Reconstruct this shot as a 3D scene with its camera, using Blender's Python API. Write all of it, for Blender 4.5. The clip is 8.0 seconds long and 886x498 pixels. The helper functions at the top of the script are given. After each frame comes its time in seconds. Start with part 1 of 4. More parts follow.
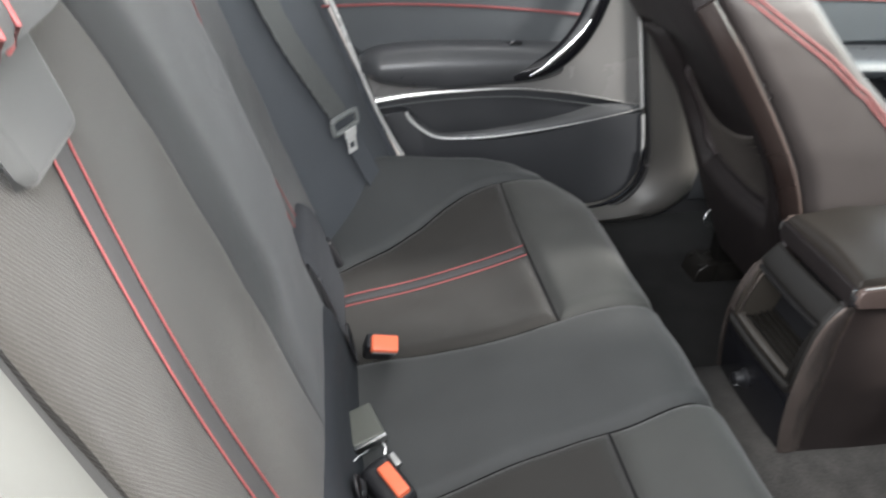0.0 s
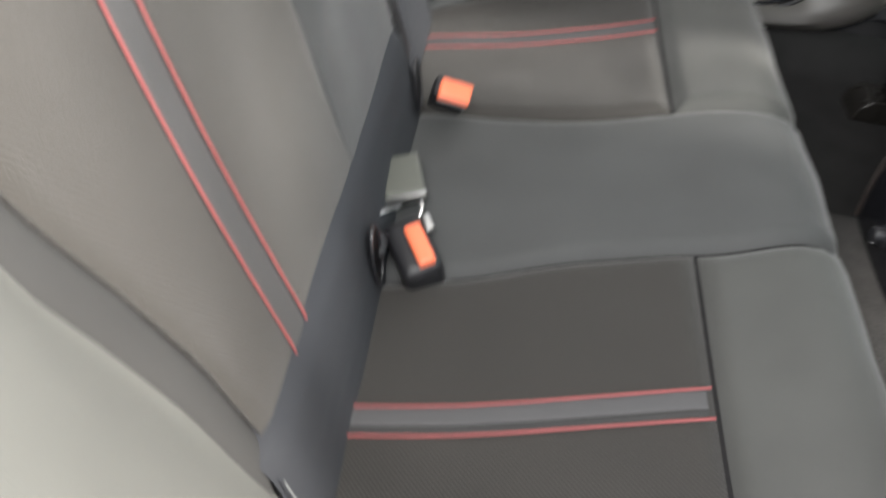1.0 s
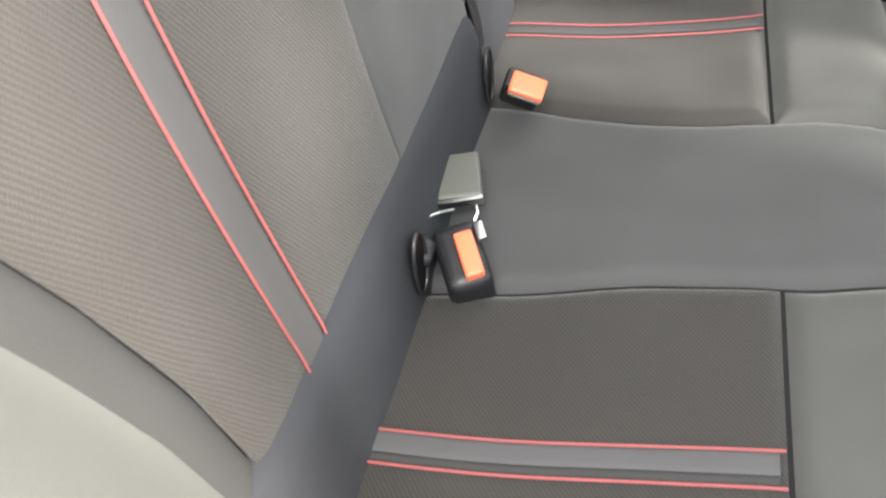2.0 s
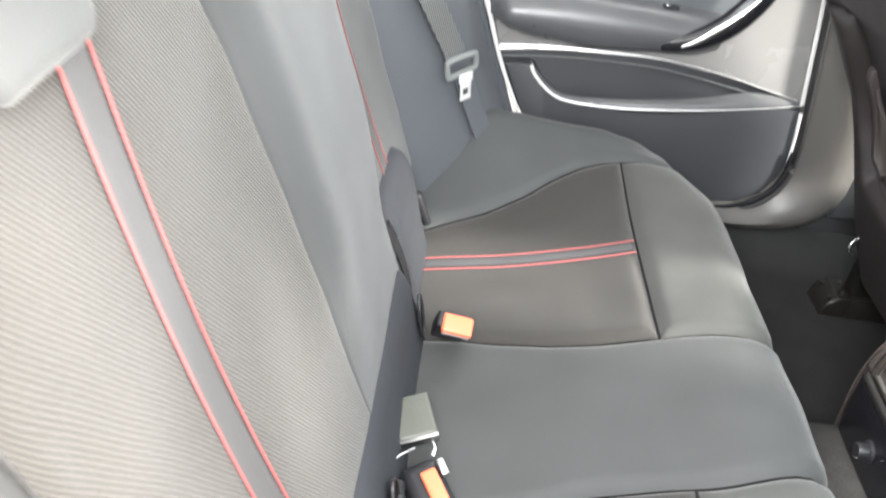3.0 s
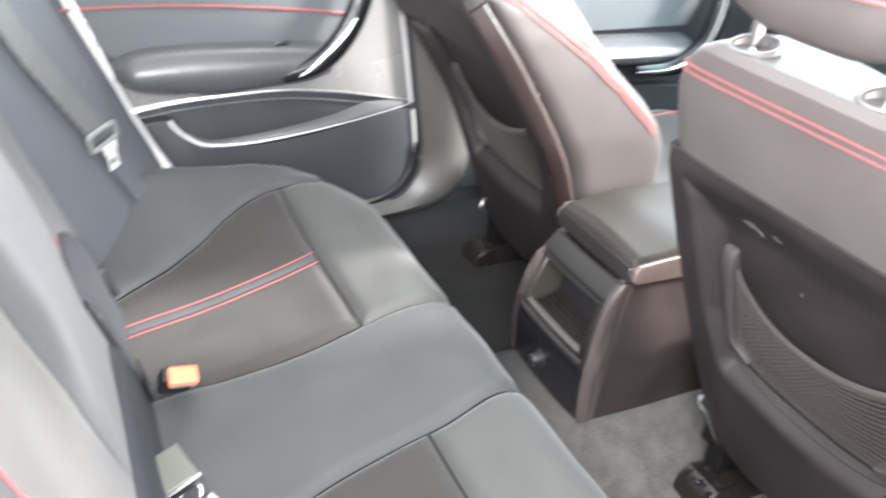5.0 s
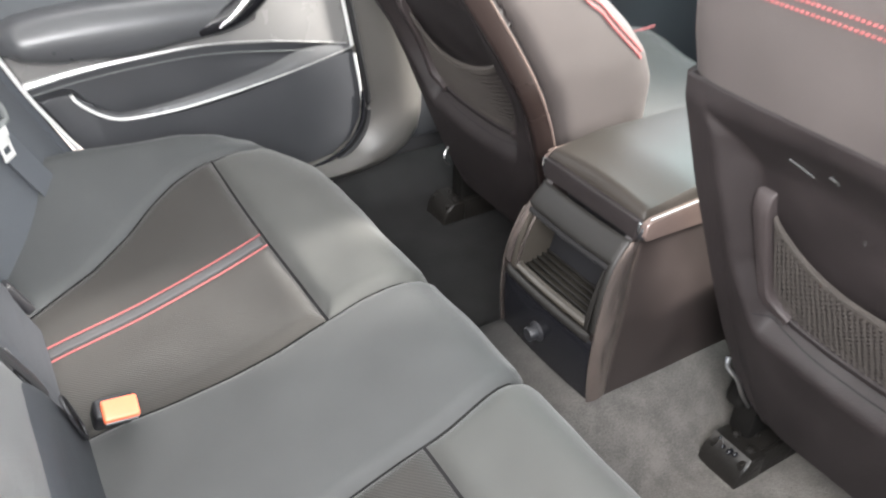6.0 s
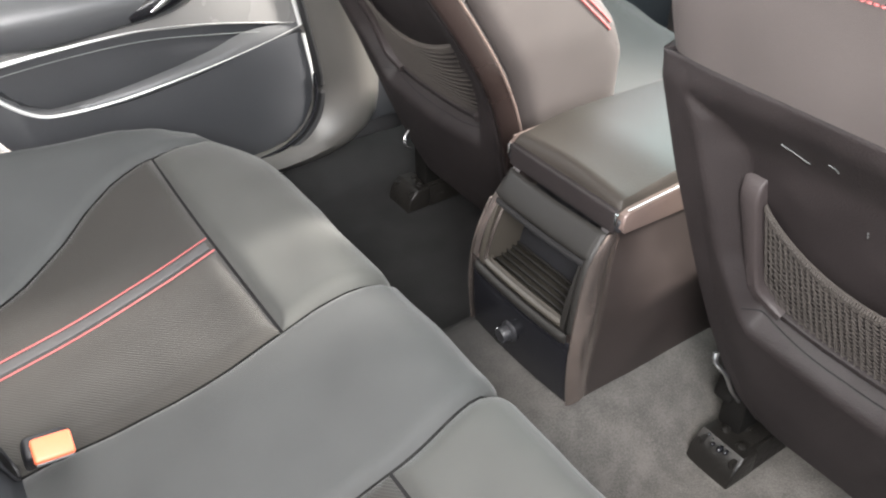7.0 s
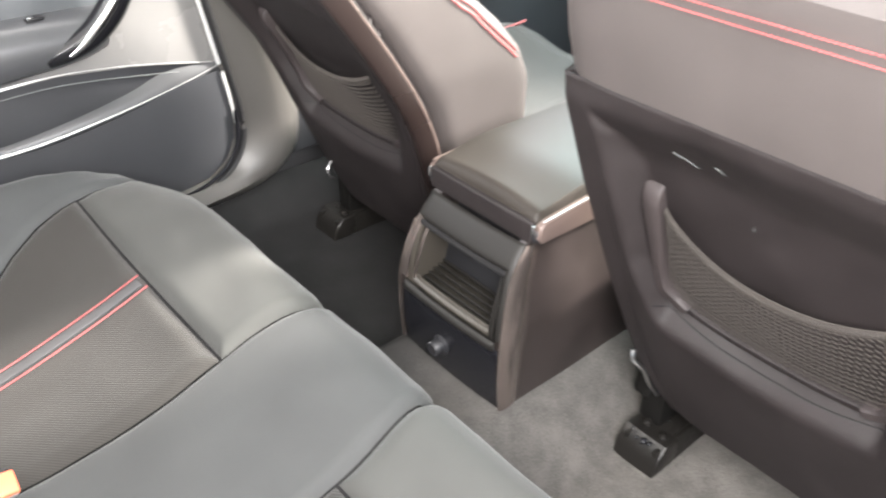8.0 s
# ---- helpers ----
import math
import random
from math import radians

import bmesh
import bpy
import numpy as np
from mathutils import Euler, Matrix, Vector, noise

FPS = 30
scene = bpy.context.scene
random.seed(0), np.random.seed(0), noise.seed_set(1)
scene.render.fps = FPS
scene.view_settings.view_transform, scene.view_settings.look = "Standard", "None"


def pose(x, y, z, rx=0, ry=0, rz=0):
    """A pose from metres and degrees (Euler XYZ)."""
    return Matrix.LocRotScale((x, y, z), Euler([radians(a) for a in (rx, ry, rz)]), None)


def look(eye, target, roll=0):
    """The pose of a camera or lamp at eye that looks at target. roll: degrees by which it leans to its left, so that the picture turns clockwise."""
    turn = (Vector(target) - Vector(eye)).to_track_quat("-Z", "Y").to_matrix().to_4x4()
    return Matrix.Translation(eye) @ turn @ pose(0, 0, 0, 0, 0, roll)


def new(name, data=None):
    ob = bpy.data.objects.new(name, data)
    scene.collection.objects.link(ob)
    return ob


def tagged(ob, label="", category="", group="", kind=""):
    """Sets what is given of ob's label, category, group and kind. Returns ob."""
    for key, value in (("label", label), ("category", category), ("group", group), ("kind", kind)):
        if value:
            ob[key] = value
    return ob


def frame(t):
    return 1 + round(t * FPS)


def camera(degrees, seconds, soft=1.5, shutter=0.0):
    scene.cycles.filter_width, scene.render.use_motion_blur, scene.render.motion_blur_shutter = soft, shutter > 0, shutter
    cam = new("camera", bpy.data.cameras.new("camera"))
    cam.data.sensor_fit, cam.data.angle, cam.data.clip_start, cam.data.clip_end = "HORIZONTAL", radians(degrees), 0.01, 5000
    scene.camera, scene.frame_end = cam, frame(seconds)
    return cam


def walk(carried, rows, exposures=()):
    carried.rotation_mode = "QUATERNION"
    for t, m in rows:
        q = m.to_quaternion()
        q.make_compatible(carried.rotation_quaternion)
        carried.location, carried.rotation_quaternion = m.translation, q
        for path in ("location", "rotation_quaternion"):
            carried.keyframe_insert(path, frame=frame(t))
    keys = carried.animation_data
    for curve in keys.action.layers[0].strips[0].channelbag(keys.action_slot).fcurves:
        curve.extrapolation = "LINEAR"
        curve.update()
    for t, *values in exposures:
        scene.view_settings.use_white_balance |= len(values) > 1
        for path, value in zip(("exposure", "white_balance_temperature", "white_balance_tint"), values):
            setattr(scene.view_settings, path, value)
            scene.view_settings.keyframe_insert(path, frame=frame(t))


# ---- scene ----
cam = camera(56.7, 8.0, soft=2.0, shutter=0.6)
PATH = [
    (0, (-0.045, -0.878, 0.798), (0.205, 0.836, -0.202), 1.2),
    (0.3, (-0.022, -0.849, 0.765), (0.135, 0.842, -0.292), 0.5),
    (0.5, (-0.012, -0.819, 0.746), (0.113, 0.808, -0.410), 1.6),
    (0.7, (0.007, -0.784, 0.688), (0.062, 0.744, -0.572), 3.6),
    (1, (0.024, -0.744, 0.632), (0.038, 0.685, -0.768), 9.8),
    (1.2, (0.058, -0.724, 0.579), (-0.109, 0.641, -0.873), 8.1),
    (2.3, (0.057, -0.660, 0.632), (-0.146, 0.706, -0.815), 7.5),
    (2.5, (0.024, -0.676, 0.675), (-0.129, 0.835, -0.626), 8.7),
    (2.7, (-0.014, -0.675, 0.703), (-0.052, 0.904, -0.483), 9.0),
    (3, (-0.036, -0.724, 0.754), (-0.002, 0.925, -0.378), 8.3),
    (3.3, (-0.052, -0.764, 0.767), (-0.050, 0.921, -0.285), 8.4),
    (3.5, (-0.033, -0.800, 0.799), (-0.036, 0.914, -0.231), 6.4),
    (3.7, (-0.035, -0.812, 0.780), (0.091, 0.901, -0.206), 7.2),
    (4, (-0.012, -0.852, 0.791), (0.234, 0.852, -0.227), 5.6),
    (4.2, (-0.018, -0.865, 0.772), (0.331, 0.819, -0.231), 5.4),
    (4.5, (-0.035, -0.872, 0.791), (0.446, 0.771, -0.243), 5.2),
    (4.7, (-0.056, -0.854, 0.780), (0.545, 0.747, -0.218), 4.4),
    (5, (-0.089, -0.833, 0.818), (0.712, 0.699, -0.187), 5.1),
    (5.2, (-0.116, -0.807, 0.822), (0.809, 0.669, -0.161), 4.6),
    (6.3, (0.013, -0.610, 0.735), (0.858, 0.763, -0.449), 0.4),
    (6.5, (0.029, -0.593, 0.729), (0.878, 0.765, -0.469), -0.2),
    (7, (0.035, -0.585, 0.739), (0.935, 0.743, -0.455), -0.0),
    (7.5, (0.030, -0.584, 0.746), (0.982, 0.724, -0.430), -0.9),
    (8, (0.000, -0.622, 0.758), (1.074, 0.628, -0.375), 0.3),
]
EXPOSURES = [(0.0, 0.44, 6250, 10), (0.5, 0.48, 6300, 10), (1.2, 0.95, 6500, 10), (2.3, 1.4, 6550, 10), (2.6, 1.5, 6500, 10), (3.0, 1.8, 6350, 9.5), (3.5, 1.75, 6300, 10), (4.2, 1.6, 6250, 10.5), (5.2, 2.05, 6200, 11), (6.3, 1.70, 6450, 11), (7.4, 1.78, 6510, 11.3), (8.0, 2.08, 6550, 11.5)]
walk(cam, [(t, look(eye, target, roll)) for t, eye, target, roll in PATH], EXPOSURES)

# ---- world and light: bright hazy daylight through the open door and the windows ----
world = bpy.data.worlds.new("sky")
scene.world = world
world.use_nodes = True
wn = world.node_tree
sky = wn.nodes.new("ShaderNodeTexSky")
sky.sky_type = "NISHITA"
sky.sun_disc = False
sky.sun_elevation = radians(30)
sky.sun_rotation = radians(117)
sky.air_density, sky.dust_density = 1.0, 3.0
wn.links.new(sky.outputs[0], wn.nodes["Background"].inputs[0])
wn.nodes["Background"].inputs[1].default_value = 0.15

sun_data = bpy.data.lights.new("sun", "SUN")
sun_data.energy, sun_data.angle, sun_data.color = 5.0, radians(9), (1.0, 0.95, 0.88)
sun = new("sun", sun_data)
sun.matrix_world = look((1.6, -0.80, 1.05), (0, 0, 0))


def window_light(name, at, to, w, h, watts, color):
    """An area lamp as the sky's light in a window's or doorway's opening."""
    data = bpy.data.lights.new(name, "AREA")
    data.shape, data.size, data.size_y, data.energy, data.color = "RECTANGLE", w, h, watts, color
    ob = new(name, data)
    ob.matrix_world = look(at, to)


window_light("light_rear_window_left", (0.12, 0.69, 0.75), (-0.25, -0.5, 0.35), 0.80, 0.36, 2.4, (1.0, 0.98, 0.94))
window_light("light_front_window_left", (1.10, 0.69, 0.74), (0.2, -0.4, 0.2), 0.80, 0.36, 2.2, (0.97, 0.99, 1.0))
window_light("light_windscreen", (1.45, -0.05, 0.82), (0.0, -0.1, 0.3), 1.25, 0.45, 6.5, (0.68, 0.99, 0.94))
window_light("light_front_window_right", (1.02, -0.69, 0.76), (-0.12, 0.0, 0.48), 0.75, 0.34, 5, (1.0, 0.97, 0.92))
# unseen lamp added high in the open doorway to brighten the upper backrest
window_light("light_fill_open_door_top", (0.08, -0.70, 0.85), (-0.25, 0.10, 0.62), 0.60, 0.24, 5.2, (1.0, 0.985, 0.96))
window_light("light_rear_windscreen", (-0.56, 0.0, 0.79), (0.55, -0.05, 0.20), 1.10, 0.34, 12, (1.0, 0.98, 0.95))
window_light("light_open_door", (-0.24, -0.98, 0.94), (0.30, -0.20, 0.05), 0.75, 0.45, 15, (1.0, 0.985, 0.96))


# ---- materials ----
def material(name, color, rough=0.6, metal=0.0, grain=0.0, grain_scale=400.0, stain=0.17, stain_scale=8.0, spec=0.5,
             ribs=0.0, rib_scale=60.0, rib_axis="Y", sheen=0.0, stretch=(1, 1, 1), coat=0.0):
    """A procedural surface: base colour with stains, grain bump, optional ribs of cloth, gloss that varies."""
    m = bpy.data.materials.new(name)
    m.use_nodes = True
    nt = m.node_tree
    nodes, link = nt.nodes, nt.links.new
    b = nodes["Principled BSDF"]
    co = nodes.new("ShaderNodeTexCoord")
    mp = nodes.new("ShaderNodeMapping")
    mp.inputs["Scale"].default_value = stretch
    link(co.outputs["Object"], mp.inputs[0])
    n1 = nodes.new("ShaderNodeTexNoise")
    n1.inputs["Scale"].default_value, n1.inputs["Detail"].default_value = stain_scale, 5
    link(mp.outputs[0], n1.inputs[0])
    n2 = nodes.new("ShaderNodeTexNoise")
    n2.inputs["Scale"].default_value, n2.inputs["Detail"].default_value = grain_scale, 3
    link(mp.outputs[0], n2.inputs[0])
    mixed = nodes.new("ShaderNodeMix")
    mixed.data_type = "RGBA"
    lo = tuple(c * (1 - stain) for c in color)
    hi = tuple(min(1, c * (1 + stain)) for c in color)
    mixed.inputs[6].default_value, mixed.inputs[7].default_value = (*lo, 1), (*hi, 1)
    add = nodes.new("ShaderNodeMath")
    add.operation = "MULTIPLY_ADD"
    link(n2.outputs[0], add.inputs[0])
    add.inputs[1].default_value = 0.5
    link(n1.outputs[0], add.inputs[2])
    sub = nodes.new("ShaderNodeMath")
    sub.operation = "SUBTRACT"
    link(add.outputs[0], sub.inputs[0])
    sub.inputs[1].default_value = 0.25
    link(sub.outputs[0], mixed.inputs[0])
    link(mixed.outputs[2], b.inputs["Base Color"])
    rr = nodes.new("ShaderNodeMapRange")
    rr.inputs[3].default_value, rr.inputs[4].default_value = max(0.03, rough - 0.10), min(1, rough + 0.10)
    link(n1.outputs[0], rr.inputs[0])
    link(rr.outputs[0], b.inputs["Roughness"])
    b.inputs["Metallic"].default_value = metal
    b.inputs["Specular IOR Level"].default_value = spec
    if sheen:
        b.inputs["Sheen Weight"].default_value = sheen
        b.inputs["Sheen Roughness"].default_value = 0.4
    if coat:
        b.inputs["Coat Weight"].default_value = coat
        b.inputs["Coat Roughness"].default_value = 0.15
    height = n2.outputs[0]
    if ribs:
        wv = nodes.new("ShaderNodeTexWave")
        wv.wave_type, wv.bands_direction = "BANDS", rib_axis
        wv.inputs["Scale"].default_value, wv.inputs["Distortion"].default_value = rib_scale, 0.3
        link(co.outputs["Object"], wv.inputs[0])
        mx = nodes.new("ShaderNodeMath")
        mx.operation = "MULTIPLY_ADD"
        link(wv.outputs[1], mx.inputs[0])
        mx.inputs[1].default_value = ribs
        link(n2.outputs[0], mx.inputs[2])
        height = mx.outputs[0]
        deep = nodes.new("ShaderNodeMapRange")
        deep.inputs[3].default_value, deep.inputs[4].default_value = 1 - 0.7 * ribs, 1 + 0.4 * ribs
        link(wv.outputs[1], deep.inputs[0])
        weave = nodes.new("ShaderNodeVectorMath")
        weave.operation = "SCALE"
        link(mixed.outputs[2], weave.inputs[0])
        link(deep.outputs[0], weave.inputs["Scale"])
        link(weave.outputs[0], b.inputs["Base Color"])
    if grain or ribs:
        bp = nodes.new("ShaderNodeBump")
        bp.inputs["Strength"].default_value, bp.inputs["Distance"].default_value = max(grain, 0.15), 0.0015
        link(height, bp.inputs["Height"])
        link(bp.outputs[0], b.inputs["Normal"])
    return m


# paler copy of the seat cloth: light on the backrest put into the colour
M_CLOTH_LIT = material("ribbed_cloth_lit", (0.043, 0.0402, 0.0367), 0.85, grain=0.5, grain_scale=900, ribs=0.42, rib_scale=155, rib_axis="DIAGONAL", sheen=0.25, spec=0.25)
M_PAD = material("seat_cloth", (0.0325, 0.0303, 0.0276), 0.80, grain=0.5, grain_scale=900, ribs=0.38, rib_scale=120, rib_axis="DIAGONAL", sheen=0.2, spec=0.3)
M_PLAIN = material("plain_cloth", (0.0498, 0.0509, 0.0507), 0.72, grain=0.35, grain_scale=1200, sheen=0.2, spec=0.35, stain=0.30, stain_scale=9)
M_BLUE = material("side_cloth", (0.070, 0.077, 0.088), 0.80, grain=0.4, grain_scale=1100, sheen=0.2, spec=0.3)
M_BAND = material("stripe_band", (0.060, 0.059, 0.061), 0.7, grain=0.4, grain_scale=900)
M_RED = material("red_piping", (0.27, 0.070, 0.070), 0.6, grain=0.3, grain_scale=1500)
M_WING = material("wing_cloth", (0.053, 0.056, 0.057), 0.75, grain=0.35, grain_scale=1200, sheen=0.2, spec=0.35, stain=0.22, stain_scale=15)
M_ROLL = material("front_roll_cloth", (0.0585, 0.0590, 0.0555), 0.72, grain=0.35, grain_scale=1200, sheen=0.2, spec=0.35, stain=0.22, stain_scale=15)
M_BACKC = material("centre_back_cloth", (0.041, 0.0425, 0.044), 0.75, grain=0.35, grain_scale=1200, sheen=0.2, spec=0.3)
M_FLAP = material("flap_cloth", (0.027, 0.029, 0.034), 0.8, grain=0.35, grain_scale=1100, spec=0.3)
# near-white base colour paints the bright reflection that chrome would show
M_PAINTED_SHINE = material("pale_painted_shine", (0.80, 0.80, 0.79), 0.3, metal=0.35, stain=0.06)
# dark cloth for the side border and for the shade painted beside the stripes
M_SHADE_AND_BORDER = material("stripe_shade_and_border_cloth", (0.030, 0.030, 0.030), 0.85, grain=0.3, grain_scale=900)
M_GAP = material("seam_shadow_cloth", (0.016, 0.0155, 0.016), 0.95, spec=0.1)
M_SHELL = material("seat_shell_plastic", (0.0158, 0.0124, 0.0126), 0.55, grain=0.55, grain_scale=650, spec=0.32, stain=0.45, stain_scale=18)
M_SHELL2 = material("seat_back_vinyl", (0.066, 0.0570, 0.055), 0.46, grain=0.28, grain_scale=900, spec=0.45, stain=0.2, stain_scale=14)
M_LEATHER = material("lid_leather", (0.024, 0.020, 0.017), 0.46, grain=0.1, grain_scale=500, spec=0.22)
M_BLACK = material("black_plastic", (0.014, 0.014, 0.016), 0.45, grain=0.3, grain_scale=600)
M_DARK = material("dark_console_plastic", (0.015, 0.014, 0.013), 0.40, grain=0.2, grain_scale=600, spec=0.2)
M_GLOSS = material("gloss_black", (0.010, 0.010, 0.012), 0.18, spec=0.5)
M_BRONZE = material("satin_trim", (0.027, 0.0212, 0.020), 0.34, grain=0.12, grain_scale=700, spec=0.5, stain=0.55, stain_scale=14)
M_TRIM = material("console_edge_trim", (0.38, 0.32, 0.295), 0.20, metal=0.9, grain=0.1, stain=0.30, stain_scale=22)
M_EDGE = material("glossy_vinyl_edge", (0.017, 0.0115, 0.0105), 0.3, grain=0.1, spec=0.6)
M_GUIDE = material("net_guide_plastic", (0.036, 0.029, 0.029), 0.5, grain=0.5, grain_scale=700, spec=0.35)
M_LIDSIDE = material("lid_side_trim", (0.13, 0.096, 0.085), 0.30, metal=0.2, grain=0.08)
M_LIP = material("recess_lip_satin", (0.040, 0.035, 0.029), 0.36, grain=0.1, spec=0.5)
M_OLIVE = material("recess_mat", (0.013, 0.0115, 0.009), 0.6, grain=0.3, grain_scale=600, spec=0.08)
# paler copy of the side cloth, with the light on the near bolster painted in
M_SIDE_LIT = material("side_cloth_lit", (0.125, 0.127, 0.119), 0.7, grain=0.25, grain_scale=900, spec=0.35)
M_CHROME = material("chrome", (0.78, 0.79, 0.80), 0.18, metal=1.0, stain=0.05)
M_STEEL = material("steel", (0.55, 0.55, 0.55), 0.3, metal=1.0, stain=0.1)
M_DOORLOW = material("door_lower_plastic", (0.044, 0.0455, 0.050), 0.42, grain=0.4, grain_scale=700)
M_DOORTRIM = material("door_trim_satin", (0.188, 0.184, 0.181), 0.26, grain=0.1, spec=0.5, stain=0.05)
M_RIM = material("pocket_rim_satin", (0.105, 0.106, 0.110), 0.30, metal=0.2, grain=0.08)
M_DOORUP = material("door_upper_cloth", (0.085, 0.092, 0.100), 0.8, grain=0.35, grain_scale=900)
M_ARM = material("armrest_skin", (0.072, 0.074, 0.079), 0.30, grain=0.08, grain_scale=500, spec=0.5)
M_SILL = material("sill_plastic", (0.085, 0.080, 0.075), 0.36, grain=0.25, grain_scale=600)


def dusty_lit_carpet():
    """Dark carpet with pale speckled dust, painted paler towards the open door for the light there."""
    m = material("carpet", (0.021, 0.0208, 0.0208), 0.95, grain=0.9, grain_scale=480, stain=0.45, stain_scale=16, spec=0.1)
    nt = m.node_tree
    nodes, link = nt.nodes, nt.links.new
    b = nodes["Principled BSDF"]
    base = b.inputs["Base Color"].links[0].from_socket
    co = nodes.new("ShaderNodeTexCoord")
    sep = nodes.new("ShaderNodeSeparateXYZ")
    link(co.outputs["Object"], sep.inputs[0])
    # gradient across the car puts the door's light into the carpet colour
    near_light = nodes.new("ShaderNodeMapRange")
    near_light.inputs[1].default_value, near_light.inputs[2].default_value = 0.14, -0.24
    link(sep.outputs[1], near_light.inputs[0])
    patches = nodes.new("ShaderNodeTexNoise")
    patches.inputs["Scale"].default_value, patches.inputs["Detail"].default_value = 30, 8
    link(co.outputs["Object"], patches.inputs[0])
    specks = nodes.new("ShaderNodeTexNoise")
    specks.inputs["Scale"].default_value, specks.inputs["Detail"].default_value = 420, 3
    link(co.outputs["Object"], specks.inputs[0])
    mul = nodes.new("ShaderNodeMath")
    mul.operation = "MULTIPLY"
    link(near_light.outputs[0], mul.inputs[0])
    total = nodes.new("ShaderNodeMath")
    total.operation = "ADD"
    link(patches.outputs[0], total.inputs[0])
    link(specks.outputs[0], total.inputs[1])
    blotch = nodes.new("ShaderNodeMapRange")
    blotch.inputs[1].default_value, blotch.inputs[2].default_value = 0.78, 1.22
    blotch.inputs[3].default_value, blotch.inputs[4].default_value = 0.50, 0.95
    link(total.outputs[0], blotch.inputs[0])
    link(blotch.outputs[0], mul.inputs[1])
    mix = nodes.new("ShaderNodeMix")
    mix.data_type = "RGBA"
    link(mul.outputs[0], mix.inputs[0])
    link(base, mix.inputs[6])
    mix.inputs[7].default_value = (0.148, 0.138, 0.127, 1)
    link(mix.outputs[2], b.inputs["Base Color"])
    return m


M_CARPET = dusty_lit_carpet()
M_WEB = material("belt_webbing", (0.10, 0.105, 0.105), 0.6, grain=0.3, grain_scale=700, ribs=1.0, rib_scale=90, rib_axis="Y")
M_WEBGREY = material("belt_slider_plastic", (0.16, 0.17, 0.17), 0.5)
M_ORANGE = material("orange_button", (0.88, 0.18, 0.085), 0.36, stain=0.08)
M_TAG = material("buckle_cover", (0.085, 0.088, 0.075), 0.5, grain=0.2)
M_NET = material("net_cord", (0.036, 0.030, 0.026), 0.8, grain=0.3, grain_scale=1500)
M_NETDARK = material("dark_net_cord", (0.036, 0.030, 0.026), 0.8, grain=0.3, grain_scale=1500)
M_HEAD = material("headliner", (0.66, 0.66, 0.65), 0.9, grain=0.4, grain_scale=500)
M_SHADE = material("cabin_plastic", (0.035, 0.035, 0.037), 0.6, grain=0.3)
M_PAINT = material("body_paint", (0.35, 0.36, 0.37), 0.3, stain=0.03, coat=0.5)
M_GROUND = material("paving", (0.40, 0.36, 0.32), 0.9, grain=0.6, grain_scale=60, stain=0.3, stain_scale=0.7)
M_GREASE = material("greasy_black_metal", (0.011, 0.010, 0.009), 0.33, grain=0.6, grain_scale=160, spec=0.35)
M_SOOT = material("matte_black_metal", (0.006, 0.0055, 0.005), 0.7, grain=0.4, grain_scale=200, spec=0.15)
M_RUBBER = material("rubber_seal", (0.012, 0.012, 0.013), 0.4)


# ---- building helpers ----
def part(name, bm, mat, parent=None, label="", smooth=True):
    me = bpy.data.meshes.new(name)
    bmesh.ops.recalc_face_normals(bm, faces=bm.faces)
    bm.to_mesh(me)
    bm.free()
    me.materials.append(mat)
    if smooth:
        me.polygons.foreach_set("use_smooth", [True] * len(me.polygons))
        me.set_sharp_from_angle(angle=radians(42))
    ob = new(name, me)
    ob.parent = parent
    return tagged(ob, label)


def empty(name, label, category, kind="", group=""):
    ob = new(name)
    ob.empty_display_size = 0.05
    return tagged(ob, label, category, group, kind)


def spline(pts, n):
    """n + 1 points along a Catmull-Rom curve through pts, even in length."""
    pts = [Vector(p) for p in pts]
    ext = [2 * pts[0] - pts[1], *pts, 2 * pts[-1] - pts[-2]]
    fine = []
    for i in range(1, len(ext) - 2):
        a, b, c, d = ext[i - 1:i + 3]
        for k in range(12):
            t = k / 12
            fine.append(0.5 * (2 * b + (c - a) * t + (2 * a - 5 * b + 4 * c - d) * t * t + (3 * b - a - 3 * c + d) * t ** 3))
    fine.append(pts[-1])
    lens = [0.0]
    for p, q in zip(fine, fine[1:]):
        lens.append(lens[-1] + (q - p).length)
    out, j = [], 0
    for i in range(n + 1):
        s = lens[-1] * i / n
        while j < len(lens) - 2 and lens[j + 1] < s:
            j += 1
        f = (s - lens[j]) / max(1e-9, lens[j + 1] - lens[j])
        out.append(fine[j].lerp(fine[j + 1], min(1, max(0, f))))
    return out


def table(x, rows):
    """Linear reading of a small table of (x, value)."""
    if x <= rows[0][0]:
        return rows[0][1]
    for (a, va), (b, vb) in zip(rows, rows[1:]):
        if x <= b:
            return va + (vb - va) * (x - a) / (b - a)
    return rows[-1][1]


def smooth_step(a, b, x):
    t = min(1.0, max(0.0, (x - a) / (b - a)))
    return t * t * (3 - 2 * t)


def box(bm, center, size, bevel=0.0, rot=None, seg=2):
    m = Matrix.Translation(center) @ (rot or Matrix()) @ Matrix.Diagonal((*size, 1))
    made = bmesh.ops.create_cube(bm, size=1, matrix=m)["verts"]
    if bevel:
        edges = list({e for v in made for e in v.link_edges})
        bmesh.ops.bevel(bm, geom=edges, offset=bevel, segments=seg, profile=0.6, affect="EDGES")
    return bm


def rbox(center, size, bevel=0.004, rot=None, seg=2):
    return box(bmesh.new(), center, size, bevel, rot, seg)


